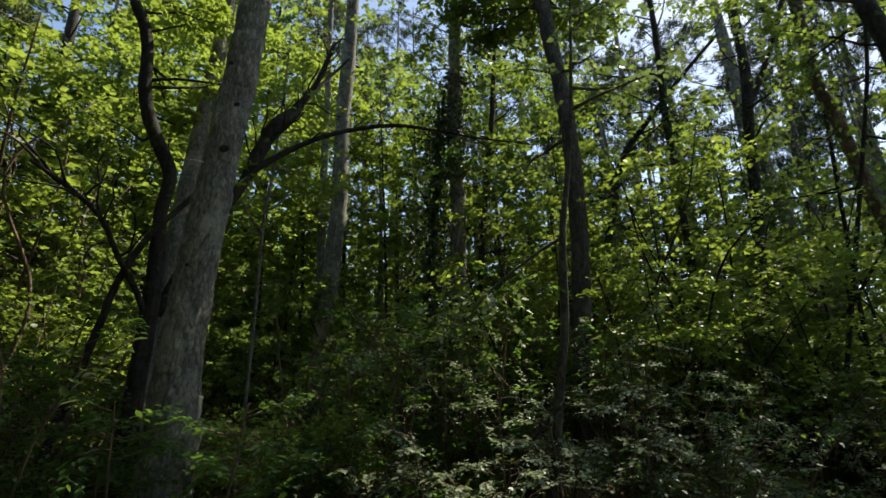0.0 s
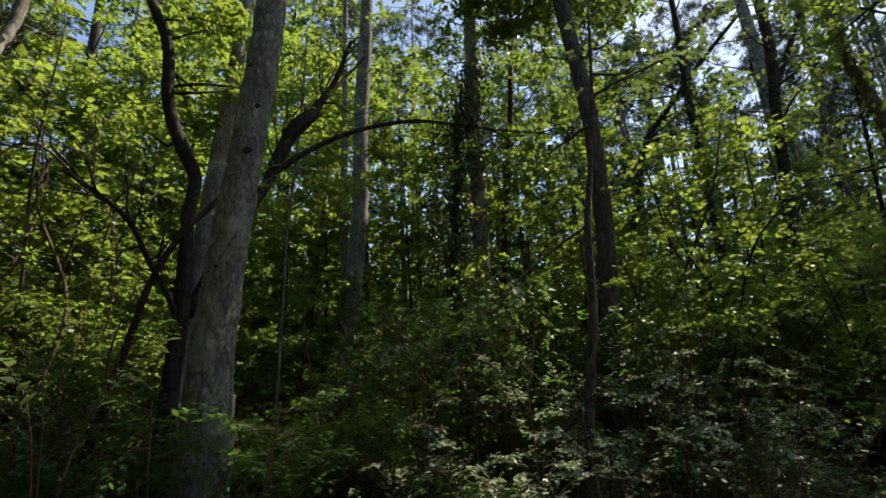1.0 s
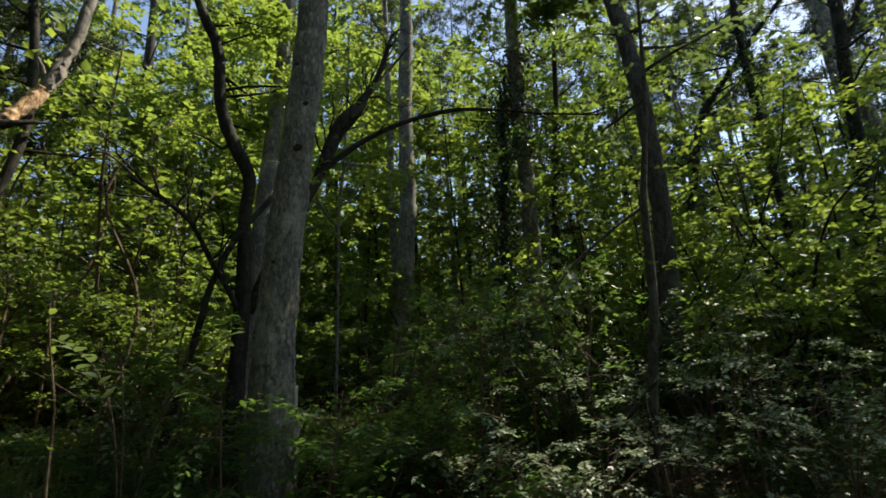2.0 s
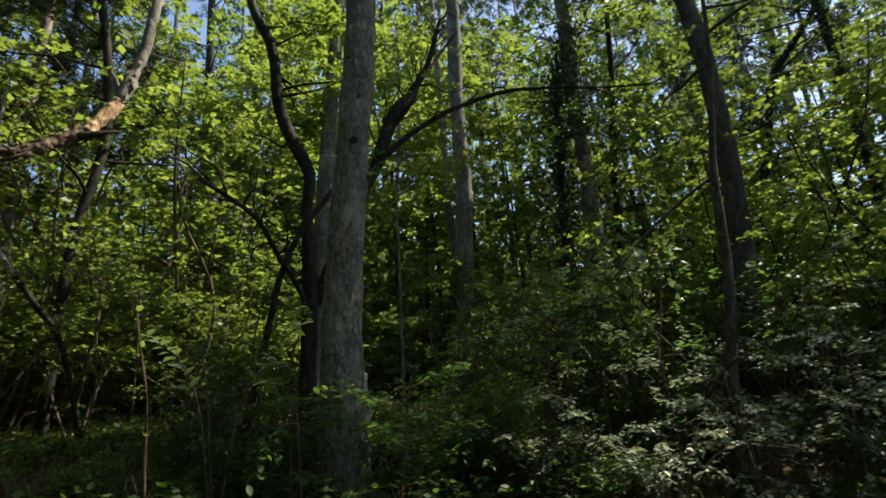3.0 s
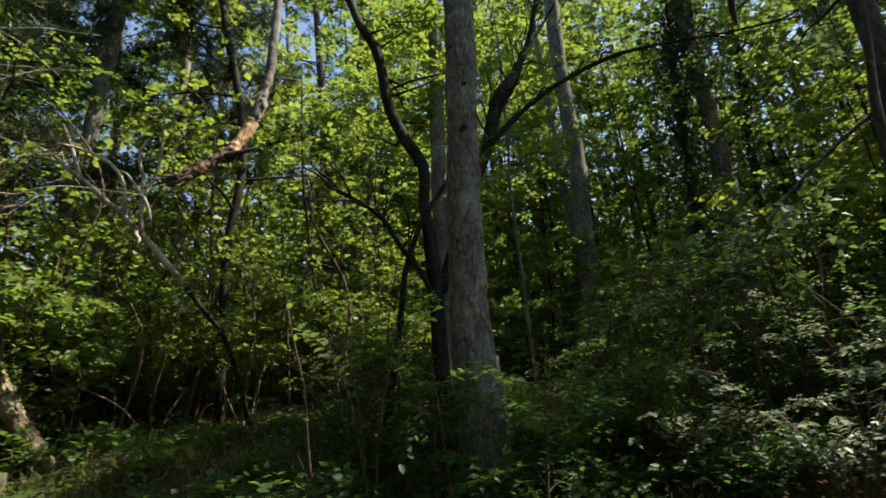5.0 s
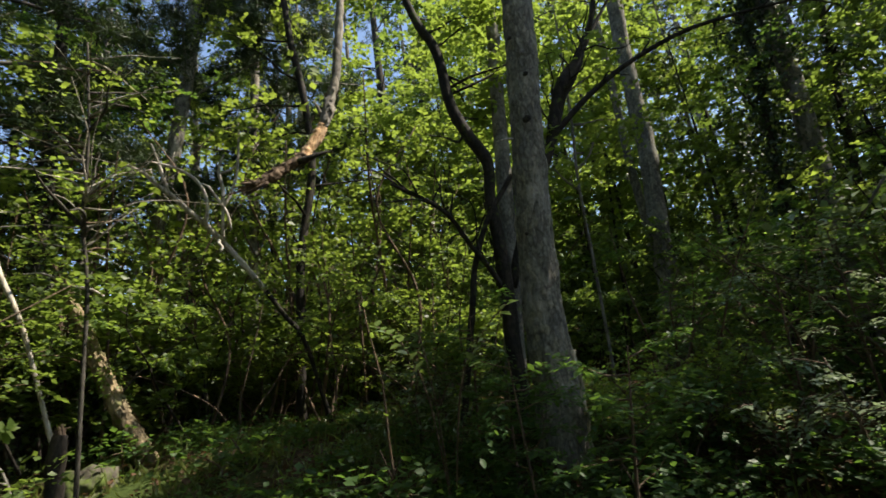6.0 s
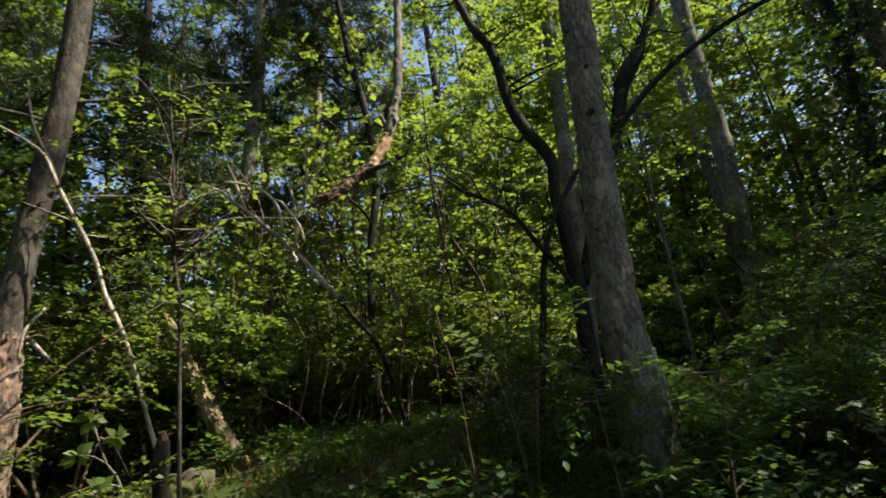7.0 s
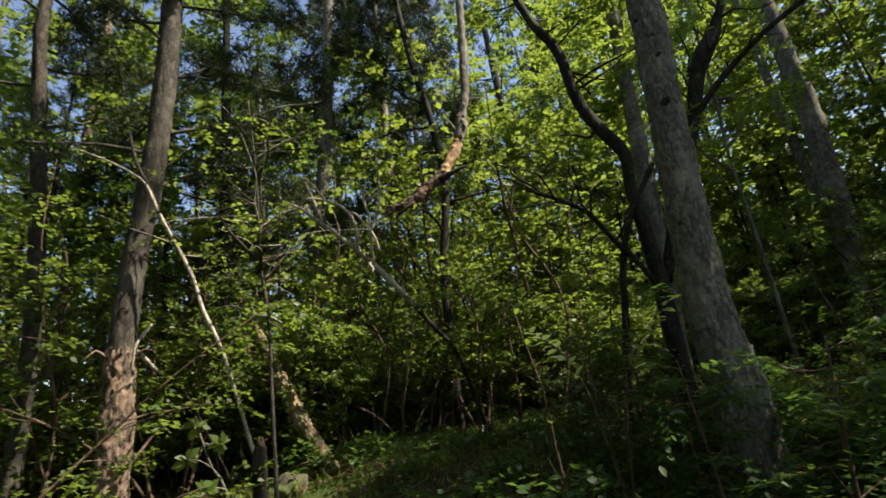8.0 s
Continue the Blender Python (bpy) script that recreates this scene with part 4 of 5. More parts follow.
def stripped_trunk():
    """The rough reddish bark plates round the foot of the second pine."""
    base = Vector(LEFT_PINE[0][:3])
    tree = min((o for o in bpy.data.objects if o.parent is None and o.type == "EMPTY"), key=lambda o: (Vector(o.location) - base).length)
    p = np.array(LEFT_PINE)
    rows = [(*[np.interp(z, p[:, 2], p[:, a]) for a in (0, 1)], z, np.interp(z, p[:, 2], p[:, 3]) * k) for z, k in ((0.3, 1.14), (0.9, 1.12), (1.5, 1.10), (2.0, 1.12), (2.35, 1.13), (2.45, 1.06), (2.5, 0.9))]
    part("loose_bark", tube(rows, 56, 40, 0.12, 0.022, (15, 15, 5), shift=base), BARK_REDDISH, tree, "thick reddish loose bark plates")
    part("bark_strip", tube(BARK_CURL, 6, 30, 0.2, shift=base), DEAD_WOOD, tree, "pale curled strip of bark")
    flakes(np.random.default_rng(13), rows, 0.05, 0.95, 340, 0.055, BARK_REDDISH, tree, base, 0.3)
    for i in range(5):
        a = 0.6 + i * 1.1
        s = Vector((rows[4][0], rows[4][1], 2.42)) + Vector((math.sin(a), math.cos(a), 0)) * 0.12
        part("bark_strip", tube([(*s, 0.012), (*(s + Vector((math.sin(a) * 0.08, math.cos(a) * 0.08, 0.05))), 0.008), (*(s + Vector((math.sin(a) * 0.17, math.cos(a) * 0.17, 0.02 - 0.03 * i))), 0.003)], 5, 20, 0.2, shift=base), BARK_REDDISH, tree)


stripped_trunk()


def build_rock(at, size, seed):
    bm = bmesh.new()
    bmesh.ops.create_icosphere(bm, subdivisions=4, radius=1.0)
    for v in bm.verts:
        v.co = v.co * (1 + 0.45 * noise.noise(v.co * 1.6 + Vector((seed, 0, 0))) + 0.14 * noise.noise(v.co * 4.5) + 0.05 * noise.noise(v.co * 11))
        v.co = Vector((v.co.x * size, v.co.y * size * 0.8, v.co.z * size * 0.65))
    me = bpy.data.meshes.new("rock")
    bm.to_mesh(me)
    bm.free()
    for p in me.polygons:
        p.use_smooth = True
    ob = new("rock", me)
    me.materials.append(STONE)
    ob.location = at
    tagged(ob, "grey lichened rock half sunk in the bank", "rock")


build_rock((-5.28, 2.02, 1.12), 0.27, 3)
build_dead_bough()
build_snag()
build_log()
build_pole()
build_stump()
build_prop()


# ---- undergrowth ----
def build_shrub(name, label, height, stems, reach, n_sprays, per_spray, leaf, mat, barkmat, seed, shape, low=0.15, group="shrubs", tilt=0.5, side=4):
    """A shrub at the origin: thin stems that spread out, with layered sprays of leaves."""
    rng = np.random.default_rng(seed)
    th = thing(name, (0, 0, 0), label, "shrub", group)
    curves = []
    for i in range(stems):
        a = 2 * math.pi * (i + rng.uniform(0, 0.7)) / stems
        curve = limb_curve(rng, (0.06 * math.sin(a), 0.06 * math.cos(a), -0.1), a, 1.6 + rng.uniform(0, 2.0), height * rng.uniform(0.7, 1.1), 0.012 + 0.003 * height, sag=0.5)
        part("stem", tube(curve, 5, 5, 0.0), barkmat, th)
        curves.append(curve)
        for k in range(side):
            s, _ = along(curve, np.array([rng.uniform(low, 0.95)]))
            curves.append(limb_curve(rng, s[0], rng.uniform(0, 6.3), rng.uniform(0.0, 0.6), reach * rng.uniform(0.5, 1.0), 0.006, sag=0.4))
    part("twigwork", joined([tube(c, 3, 4, 0.0, raw=True) for c in curves[1:]]), barkmat, th, kind="stuff")
    v, f = crown(rng, curves, n_sprays, per_spray, leaf, 0.24, inner=low, spread=0.08, tilt=tilt, shape=shape)
    part("leaves", mesh_of("leaves", v, f), mat, th, kind="stuff")
    return th


def scatter(protos, spots):
    """Each spot: x, y, scale, turn, which prototype. The prototypes take the first spots."""
    used = set()
    for x, y, s, turn, k in spots:
        m = pose(x, y, float(ground_z(np.array(x), np.array(y))), 0, 0, turn) @ Matrix.Diagonal((s, s, s, 1))
        if k not in used:
            used.add(k)
            protos[k].matrix_basis = m
        else:
            copy_thing(protos[k], m)


def polar(az, r):
    return r * math.sin(radians(az)), r * math.cos(radians(az))


rng = np.random.default_rng(77)
near = [build_shrub("shrub", "dark green shrub with thin stems on the bank", h, 5, 0.8, 3, 12, 0.066, LEAF_DEEP if i else LEAF_DARK, BARK_BROWN, 40 + i, OVAL, low=0.3, tilt=0.2, side=5)
        for i, h in enumerate((1.2, 1.6, 2.1))]
rng = np.random.default_rng(701)
spots = [(-3.2, 3.8, 0.7, 140, 0), (-3.4, 4.6, 0.8, 200, 1)]
for i in range(22):
    az = -18 + 64 * (i + rng.uniform(0, 1)) / 22
    r = rng.uniform(5.0, 6.8)
    spots.append((*polar(az, r), rng.uniform(0.8, 1.1), rng.uniform(0, 360), int(rng.integers(0, 3))))
scatter(near, spots)


def tier_shrub(seed, height, tiers, reach, leaf, mat, label="slender shrub with flat tiers of pale feathered leaves"):
    """A slender shrub whose side branches carry flat fans of feathered leaves, one tier above another."""
    rng = np.random.default_rng(seed)
    th = thing("shrub", (0, 0, 0), label, "shrub", "tiered shrubs")
    lean = rng.normal(0, 0.12, 2)
    stem = [(0, 0, -0.1, 0.014), (lean[0] * 0.5, lean[1] * 0.5, height * 0.5, 0.011), (lean[0], lean[1], height, 0.004)]
    part("stem", tube(stem, 6, 6, 0.1), BARK_BROWN, th)
    vs, fs, k = [], [], 0
    for i in range(tiers):
        u = 0.35 + 0.63 * (i + rng.uniform(0.1, 0.9)) / tiers
        s, _ = along(stem, np.array([u]))
        branch = limb_curve(rng, s[0], 2.4 * i + rng.uniform(0, 1.2), rng.uniform(0.1, 0.4), reach * rng.uniform(0.7, 1.1), 0.007, sag=0.35)
        part("branch", tube(branch, 4, 6, 0.0), BARK_BROWN, th)
        p, d = along(branch, np.linspace(0.35, 0.98, 7))
        side = unit(np.cross(d, np.array([0, 0, 1.0])))
        sg = np.where(np.arange(7) % 2 == 0, 1.0, -1.0)[:, None]
        way = d * 0.9 + side * sg * 0.8 + rng.normal(0, 0.08, (7, 3))
        way[-1] = d[-1]
        v, f = leaf_mesh(*sprays(rng, p, way, 0.17, 9, leaf, 0.13, 0.18), OVAL)
        vs.append(v)
        fs.append(f + k)
        k += len(v)
    part("leaves", mesh_of("leaves", np.vstack(vs), np.vstack(fs)), mat, th, kind="stuff")
    return th


# The pale leaf colour includes the sheen of these flat tiers.
tiered = [tier_shrub(170 + i, h, n, 0.6, 0.056, LEAF_PALE) for i, (h, n) in enumerate(((1.1, 6), (1.5, 8), (1.9, 9), (2.3, 10)))]
rng = np.random.default_rng(712)
spots = [(-0.45, 4.45, 0.8, 20, 1), (0.45, 4.25, 0.85, 130, 1), (0.0, 4.85, 0.8, 220, 2), (1.5, 4.3, 0.9, 80, 2), (1.95, 4.1, 0.9, 300, 1), (0.85, 3.95, 0.9, 10, 0), (-0.1, 3.95, 0.75, 70, 0), (0.35, 3.8, 0.7, 200, 0)]
for i in range(14):
    az = 8 + 42 * (i + rng.uniform(0, 1)) / 14
    spots.append((*polar(az, rng.uniform(4.8, 6.6)), rng.uniform(0.75, 1.0), rng.uniform(0, 360), int(rng.integers(0, 4)) if az > 20 else int(rng.integers(0, 3))))
scatter(tiered, spots)
# These leaves are shadow-dark by colour.
veil = [tier_shrub(185 + i, h, 9, 0.45, 0.07, LEAF_DEEP, "slender shaded dark green shrub in front of the pine") for i, h in enumerate((1.3, 1.0))]
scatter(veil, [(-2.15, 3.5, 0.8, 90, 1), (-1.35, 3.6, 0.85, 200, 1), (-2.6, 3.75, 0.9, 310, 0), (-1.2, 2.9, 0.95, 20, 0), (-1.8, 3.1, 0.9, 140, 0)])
lit = [build_shrub("shrub", "tall shrub with sunlit yellow-green leaves", h, 6, 0.9, 9, 10, 0.075, LEAF_BRIGHT, BARK_DARK, 190 + i, DIAMOND, low=0.35, tilt=0.4, side=5) for i, h in enumerate((3.3, 4.1))]
scatter(lit, [(*polar(az, r), s, 67 * az, i % 2) for i, (az, r, s) in enumerate(((9, 7.6, 0.9), (13, 8.2, 1.1), (17, 7.4, 0.95), (21, 8.4, 1.15), (25, 7.6, 1.0), (29, 8.6, 1.2), (33, 7.8, 1.0), (38, 8.4, 1.1), (43, 7.8, 1.0)))])
bright = [build_shrub("shrub", "upright bright green shrub beside the pine", 1.15, 5, 0.3, 6, 10, 0.05, LEAF_BRIGHT, BARK_BROWN, 180, OVAL, low=0.25, tilt=0.5, side=3)]
scatter(bright, [(-1.18, 4.25, 1.0, 0, 0), (-0.95, 4.6, 0.9, 120, 0)])
mid = [build_shrub("shrub", "green hornbeam thicket shrub with thin stems", h, 5, 0.9, 8, 11, 0.088, LEAF_MID, BARK_DARK, 50 + i, DIAMOND, 0.25)
       for i, h in enumerate((2.0, 2.6, 3.2))]
rng = np.random.default_rng(702)
spots = []
for i in range(44):
    az = -98 + 150 * (i + rng.uniform(0, 1)) / 44
    r = rng.uniform(7.0, 11)
    x, y = polar(az, r)
    spots.append((x, y, rng.uniform(0.8, 1.15), rng.uniform(0, 360), int(rng.integers(0, 3))))
scatter(mid, spots)
tall = [build_shrub("shrub", "tall leafy shrub with tiers of leaves by the path", h, 4, 1.0, 6, 13, 0.060, LEAF_MID, BARK_BROWN, 56 + i, DIAMOND, 0.4, tilt=0.4, side=7)
        for i, h in enumerate((3.2, 3.8))]
scatter(tall, [(-4.2, -0.8, 0.9, 40, 0), (-4.8, -0.9, 1.0, 130, 1), (-6.2, 1.3, 1.0, 250, 0), (-5.9, 0.2, 1.0, 300, 1), (-7.8, 2.6, 1.0, 20, 1), (-7.0, 0.6, 1.2, 80, 0), (-6.4, -0.9, 1.2, 170, 1)]
        + [(*polar(az, r), s, 41 * az, i % 2) for i, (az, r, s) in enumerate(((-57, 6.8, 0.7), (-49, 6.9, 0.75), (-39, 6.9, 0.7), (-34, 6.3, 0.7), (-64, 7.2, 0.8)))])
low = [build_shrub("low_shrub", "low shrub with pale flat leaf sprays on the bank", h, 5, 0.45, 4, 11, 0.052, LEAF_DEEP, BARK_BROWN, 66 + i, LOBED, group="low shrubs", tilt=0.28)
       for i, h in enumerate((0.6, 0.75))]
scatter(low, [(1.05, 3.75, 0.8, 250, 0), (1.75, 3.6, 0.9, 60, 1), (0.05, 4.15, 0.8, 180, 1), (2.5, 3.9, 1.0, 10, 0)])
# Here too the dark green carries the shade round the trunk.
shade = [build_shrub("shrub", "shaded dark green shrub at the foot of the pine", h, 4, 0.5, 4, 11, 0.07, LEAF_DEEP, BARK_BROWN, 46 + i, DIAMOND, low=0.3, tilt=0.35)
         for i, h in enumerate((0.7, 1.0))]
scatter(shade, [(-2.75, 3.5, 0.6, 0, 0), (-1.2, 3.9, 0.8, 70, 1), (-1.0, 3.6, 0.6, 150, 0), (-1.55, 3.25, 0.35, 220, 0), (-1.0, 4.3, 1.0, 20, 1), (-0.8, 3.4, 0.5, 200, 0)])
herbs = [build_shrub("undergrowth_plant", "low leafy green woodland plant on the bank", h, 3, 0.3, 7, 7, 0.062, LEAF_DEEP, BARK_BROWN, 60 + i, DIAMOND, group="low plants", tilt=0.3, side=2)
         for i, h in enumerate((0.22, 0.3, 0.42))]
rng = np.random.default_rng(703)
spots = []
for i in range(95):
    az = -100 + 145 * rng.uniform(0, 1)
    r = rng.uniform(3.2, 7.0)
    x, y = polar(az, r)
    spots.append((x, y, rng.uniform(0.7, 1.2), rng.uniform(0, 360), int(rng.integers(0, 3))))
for i in range(60):
    x, y = polar(-92 + 78 * (i + rng.uniform(0, 1)) / 60, rng.uniform(2.7, 4.0))
    spots.append((x, y, rng.uniform(0.8, 1.3), rng.uniform(0, 360), int(rng.integers(0, 3))))
scatter(herbs, spots)


def understory_tree(seed, height, mat):
    """A slender young tree with tiers of leaves from low down."""
    rng = np.random.default_rng(seed)
    th = thing("understory_tree", (0, 0, 0), "slender young maple with tiers of sunlit leaves", "tree", "young trees of the thicket")
    lean = rng.normal(0, 0.35, 2)
    stem = [(0, 0, -0.2, 0.035), (0.3 * lean[0], 0.3 * lean[1], height * 0.4, 0.028), (lean[0], lean[1], height, 0.008)]
    part("trunk", tube(stem, 7, 3, 0.1), BARK_DARK, th)
    limbs = limbs_on(rng, stem, 1.5, height * 0.97, 20, 1.5, 0.3, 0.010)
    for c in limbs:
        part("limb", tube(c, 3, 3, 0.0), BARK_DARK, th)
    v, f = crown(rng, limbs, 17, 11, 0.088, 0.30, inner=0.2, spread=0.09, tilt=0.5)
    part("crown", mesh_of("crown", v, f), mat, th, kind="stuff")
    return th


slim = [understory_tree(30 + i, h, m) for i, (h, m) in enumerate(((5.0, LEAF_BRIGHT), (6.0, LEAF_BRIGHT), (7.0, LEAF_BRIGHT), (5.5, LEAF_MID), (7.0, LEAF_DEEP), (6.0, LEAF_DEEP)))]
rng = np.random.default_rng(704)
spots = []
for i in range(34):
    az = -96 + 140 * (i + rng.uniform(0, 1)) / 34
    if az < -63 or az > 6:
        continue
    r = rng.uniform(7.4, 11.5) if -58 < az < 6 else rng.uniform(8.8, 12.0) if az < 0 else rng.uniform(9.5, 12.5)
    if (-34 < az < 0 and r < 10.5) or (-50 < az < -37 and r < 9.6):
        r += 2.5
    x, y = polar(az, r)
    spots.append((x, y, rng.uniform(0.85, 1.15) * (1.25 if az < -62 else 1.0), rng.uniform(0, 360), int(rng.integers(0, 4)) if -62 < az < 8 else 3))
for i in range(5):
    az = -102 + 40 * (i + rng.uniform(0, 1)) / 5
    spots.append((*polar(az, rng.uniform(9.0, 11.5)), rng.uniform(0.9, 1.1), rng.uniform(0, 360), 4 + i % 2))
for az, r, s, k in ((-20, 12.2, 1.35, 1), (-15, 11.2, 1.3, 2), (-26, 12.0, 1.4, 2), (-33, 12.4, 1.35, 1), (-11, 12.6, 1.4, 3), (-5, 12.4, 1.3, 3), (1, 11.8, 1.35, 3), (7, 12.2, 1.3, 3), (-40, 12.0, 1.35, 0),
                    (14, 7.8, 0.8, 3), (25, 11.2, 1.0, 3), (32, 10.8, 1.0, 3), (12, 13.0, 1.5, 3), (41, 12.5, 0.6, 3), (36, 13.5, 0.6, 3), (44, 14.0, 0.6, 3), (48, 12.5, 0.55, 3)):
    spots.append((*polar(az, r), s, 37 * az, k))
spots += [(*polar(-79, 8.6), 1.25, 15, 3), (*polar(-90, 8.8), 1.2, 140, 3), (*polar(-70, 10.6), 1.4, 260, 3)]
spots += [(*polar(36, 11.5), 0.8, 10, 3), (*polar(29, 12.5), 0.8, 80, 1), (*polar(-44, 10.5), 1.3, 90, 0)]
scatter(slim, spots)


rng = np.random.default_rng(711)
spots = []
for i in range(26):
    az = -94 + 64 * (i + rng.uniform(0, 1)) / 26
    spots.append((*polar(az, rng.uniform(7.4, 10.8)), rng.uniform(0.8, 1.2), rng.uniform(0, 360), i % 2))
scatter([build_shrub("shrub", "thin-stemmed bright shrub deep in the thicket", h, 6, 0.7, 5, 10, 0.075, LEAF_BRIGHT, BARK_BROWN, 160 + i, DIAMOND, low=0.2, tilt=0.35) for i, h in enumerate((1.3, 1.8))], spots)


def thin_pole(seed, height):
    """A thin bare stem of the thicket with a few leaves on top."""
    rng = np.random.default_rng(seed)
    th = thing("thin_sapling", (0, 0, 0), "thin brown bare sapling of the thicket", "sapling", "thin saplings")
    a = rng.normal(0, 0.25, 4)
    stem = [(0, 0, -0.1, 0.019), (a[0] * 0.5, a[1] * 0.5, height * 0.35, 0.016), (a[2], a[3], height * 0.7, 0.012), (a[0] + a[2], a[1] + a[3], height, 0.005)]
    part("trunk", tube(stem, 6, 5, 0.1), BARK_BROWN, th)
    limbs = limbs_on(rng, stem, 0.8, height, 7, 0.6, 0.5, 0.006)
    for c in limbs:
        part("limb", tube(c, 3, 5, 0.0), BARK_GREY, th)
    v, f = crown(rng, limbs, 4, 7, 0.085, 0.22, tilt=0.5)
    part("leaves", mesh_of("leaves", v, f), LEAF_BRIGHT, th, kind="stuff")
    return th


poles = [thin_pole(140 + i, h) for i, h in enumerate((2.6, 3.2, 4.0, 3.0))]
rng = np.random.default_rng(705)
spots = []
for i in range(84):
    az = -94 + 60 * (i + rng.uniform(0, 1)) / 84
    x, y = polar(az, rng.uniform(6.8, 10.0))
    spots.append((x, y, rng.uniform(0.8, 1.3), rng.uniform(0, 360), int(rng.integers(0, 4))))
scatter(poles, spots)


def build_twig_tangle():
    """Dead twigs that hang together in the thin trees."""
    rng = np.random.default_rng(150)
    th = thing("dead_twigs", THIN_B[4][:3], "tangle of bare brown dead twigs caught in a young tree", "dead branch")
    b = THIN_B[4][:3]
    for i in range(46):
        u = rng.uniform(0.5, 1.0)
        s, _ = along(THIN_B, np.array([u]))
        c = limb_curve(rng, s[0], rng.uniform(0, 6.3), rng.uniform(-0.2, 0.9), rng.uniform(0.4, 1.3), rng.uniform(0.006, 0.011), sag=0.5)
        part("twig", tube(c, 4, 7, 0.0, shift=b), DEAD_WOOD if i % 3 else BARK_BROWN, th)


build_twig_tangle()


# ---- the wood behind ----
def far_tree(seed, height, pine):
    rng = np.random.default_rng(seed)
    th = thing("forest_tree", (0, 0, 0), "tall pine of the wood behind" if pine else "leafy tree of the wood behind", "tree", "trees of the wood")
    lean = rng.normal(0, 0.3, 2)
    stem = [(0, 0, -0.3, 0.13), (0.3 * lean[0], 0.3 * lean[1], height * 0.4, 0.10), (lean[0], lean[1], height, 0.03)]
    part("trunk", tube(stem, 8, 2, 0.1, flare=0.2), BARK_PINE if pine else BARK_DARK, th)
    limbs = limbs_on(rng, stem, 4.0 if pine else 1.8, height * 0.97, 22, 2.4, 0.2, 0.025)
    part("branchwork", joined([tube(c, 3, 2, 0.0, raw=True) for c in limbs]), BARK_DARK, th, kind="stuff")
    v, f = needles(rng, limbs, 26, 14, 0.20, 0.13) if pine else crown(rng, limbs, 11, 10, 0.15, 0.4, inner=0.2, spread=0.28)
    part("crown", mesh_of("crown", v, f), NEEDLE if pine else (LEAF_BRIGHT if seed % 2 else LEAF_MID), th, kind="stuff")
    return th


def tall_pine(seed, height):
    rng = np.random.default_rng(seed)
    th = thing("pine_tree", (0, 0, 0), "very tall grey pine with a high dark crown", "tree", "tall pines")
    stem = [(0, 0, -0.3, 0.17), (0.1, 0.05, height * 0.4, 0.13), (0.25, -0.1, height, 0.03)]
    part("trunk", tube(stem, 12, 3, 0.1, flare=0.2), BARK_PINE, th)
    limbs = limbs_on(rng, stem, height * 0.42, height * 0.97, 34, 3.0, 0.25, 0.03)
    part("branchwork", joined([tube(c, 4, 3, 0.0, raw=True) for c in limbs]), BARK_DARK, th, kind="stuff")
    v, f = needles(rng, limbs, 34, 14, 0.17, 0.10)
    part("crown", mesh_of("crown", v, f), NEEDLE, th, kind="stuff")
    return th


scatter([tall_pine(78, 18.0), tall_pine(79, 20.0)], [(*polar(az, r), s, 61 * az, i % 2) for i, (az, r, s) in enumerate((
    (22, 17, 1.0), (46, 16, 1.0), (4, 21, 0.9), (10, 23, 1.0), (16, 23, 1.1), (27, 20, 1.0), (33, 18, 1.0), (38, 22, 1.1), (43, 19, 1.0), (50, 20, 1.0), (57, 18, 1.0),
    (-3, 23, 0.9), (-9, 25, 1.0), (-12, 19, 0.9), (-6, 20, 0.9), (-16, 22, 1.0), (-22, 25, 1.1), (-30, 23, 1.0), (-37, 22, 1.0), (-44, 24, 1.1), (-50, 20, 1.0)))])
far = [far_tree(70 + i, h, p) for i, (h, p) in enumerate(((9, False), (11, False), (12, False), (10, False), (14, True), (15, True)))]
rng = np.random.default_rng(706)
spots = []
for ring, (r0, r1, n) in enumerate(((10.5, 14, 18), (14, 19, 20), (19, 27, 24), (28, 40, 6))):
    for i in range(n):
        az = -112 + 180 * (i + rng.uniform(0.1, 0.9)) / n
        x, y = polar(az, rng.uniform(r0, r1))
        k = int(rng.integers(0, 4)) if rng.uniform() < 0.72 else int(rng.integers(4, 6))
        if az > 10 and ring < 3:
            k = 4 + i % 2 if i % 3 else 3
        if -50 < az < 0 and ring < 1 and i % 2:
            continue
        if az > 33 and ring < 1:
            continue
        if az < -60 and ring < 2:
            k = 4 + i % 2
        spots.append((x, y, rng.uniform(0.85, 1.1) * (0.75, 0.9, 1.15, 1.7)[ring], rng.uniform(0, 360), k))
for i in range(16):
    x, y = polar(12 + 50 * (i + rng.uniform(0.1, 0.9)) / 16, rng.uniform(12.0, 21.0))
    spots.append((x, y, rng.uniform(0.8, 1.1), rng.uniform(0, 360), 4 + i % 2))
for az, r in ((20, 17.0), (27, 17.5), (34, 18.0), (41, 18.5), (-40, 15.5), (-36, 17.0), (-17, 16.0), (-21, 22.0), (-27, 23.0), (-32, 24.0), (-14, 23.0)):
    spots.append((*polar(az, r), (1.3 if r < 20 else 2.0) if az < 0 else 0.9, 53 * az, 1 + int(r) % 2))
spots += [(*polar(az, r), s, 71 * az, 4 + i % 2) for i, (az, r, s) in enumerate(((-84, 12.5, 0.8), (-77, 14.0, 0.9), (-91, 11.5, 0.8), (-87, 16.0, 1.1), (-95, 14.0, 1.0), (-73, 17.0, 1.1)))]
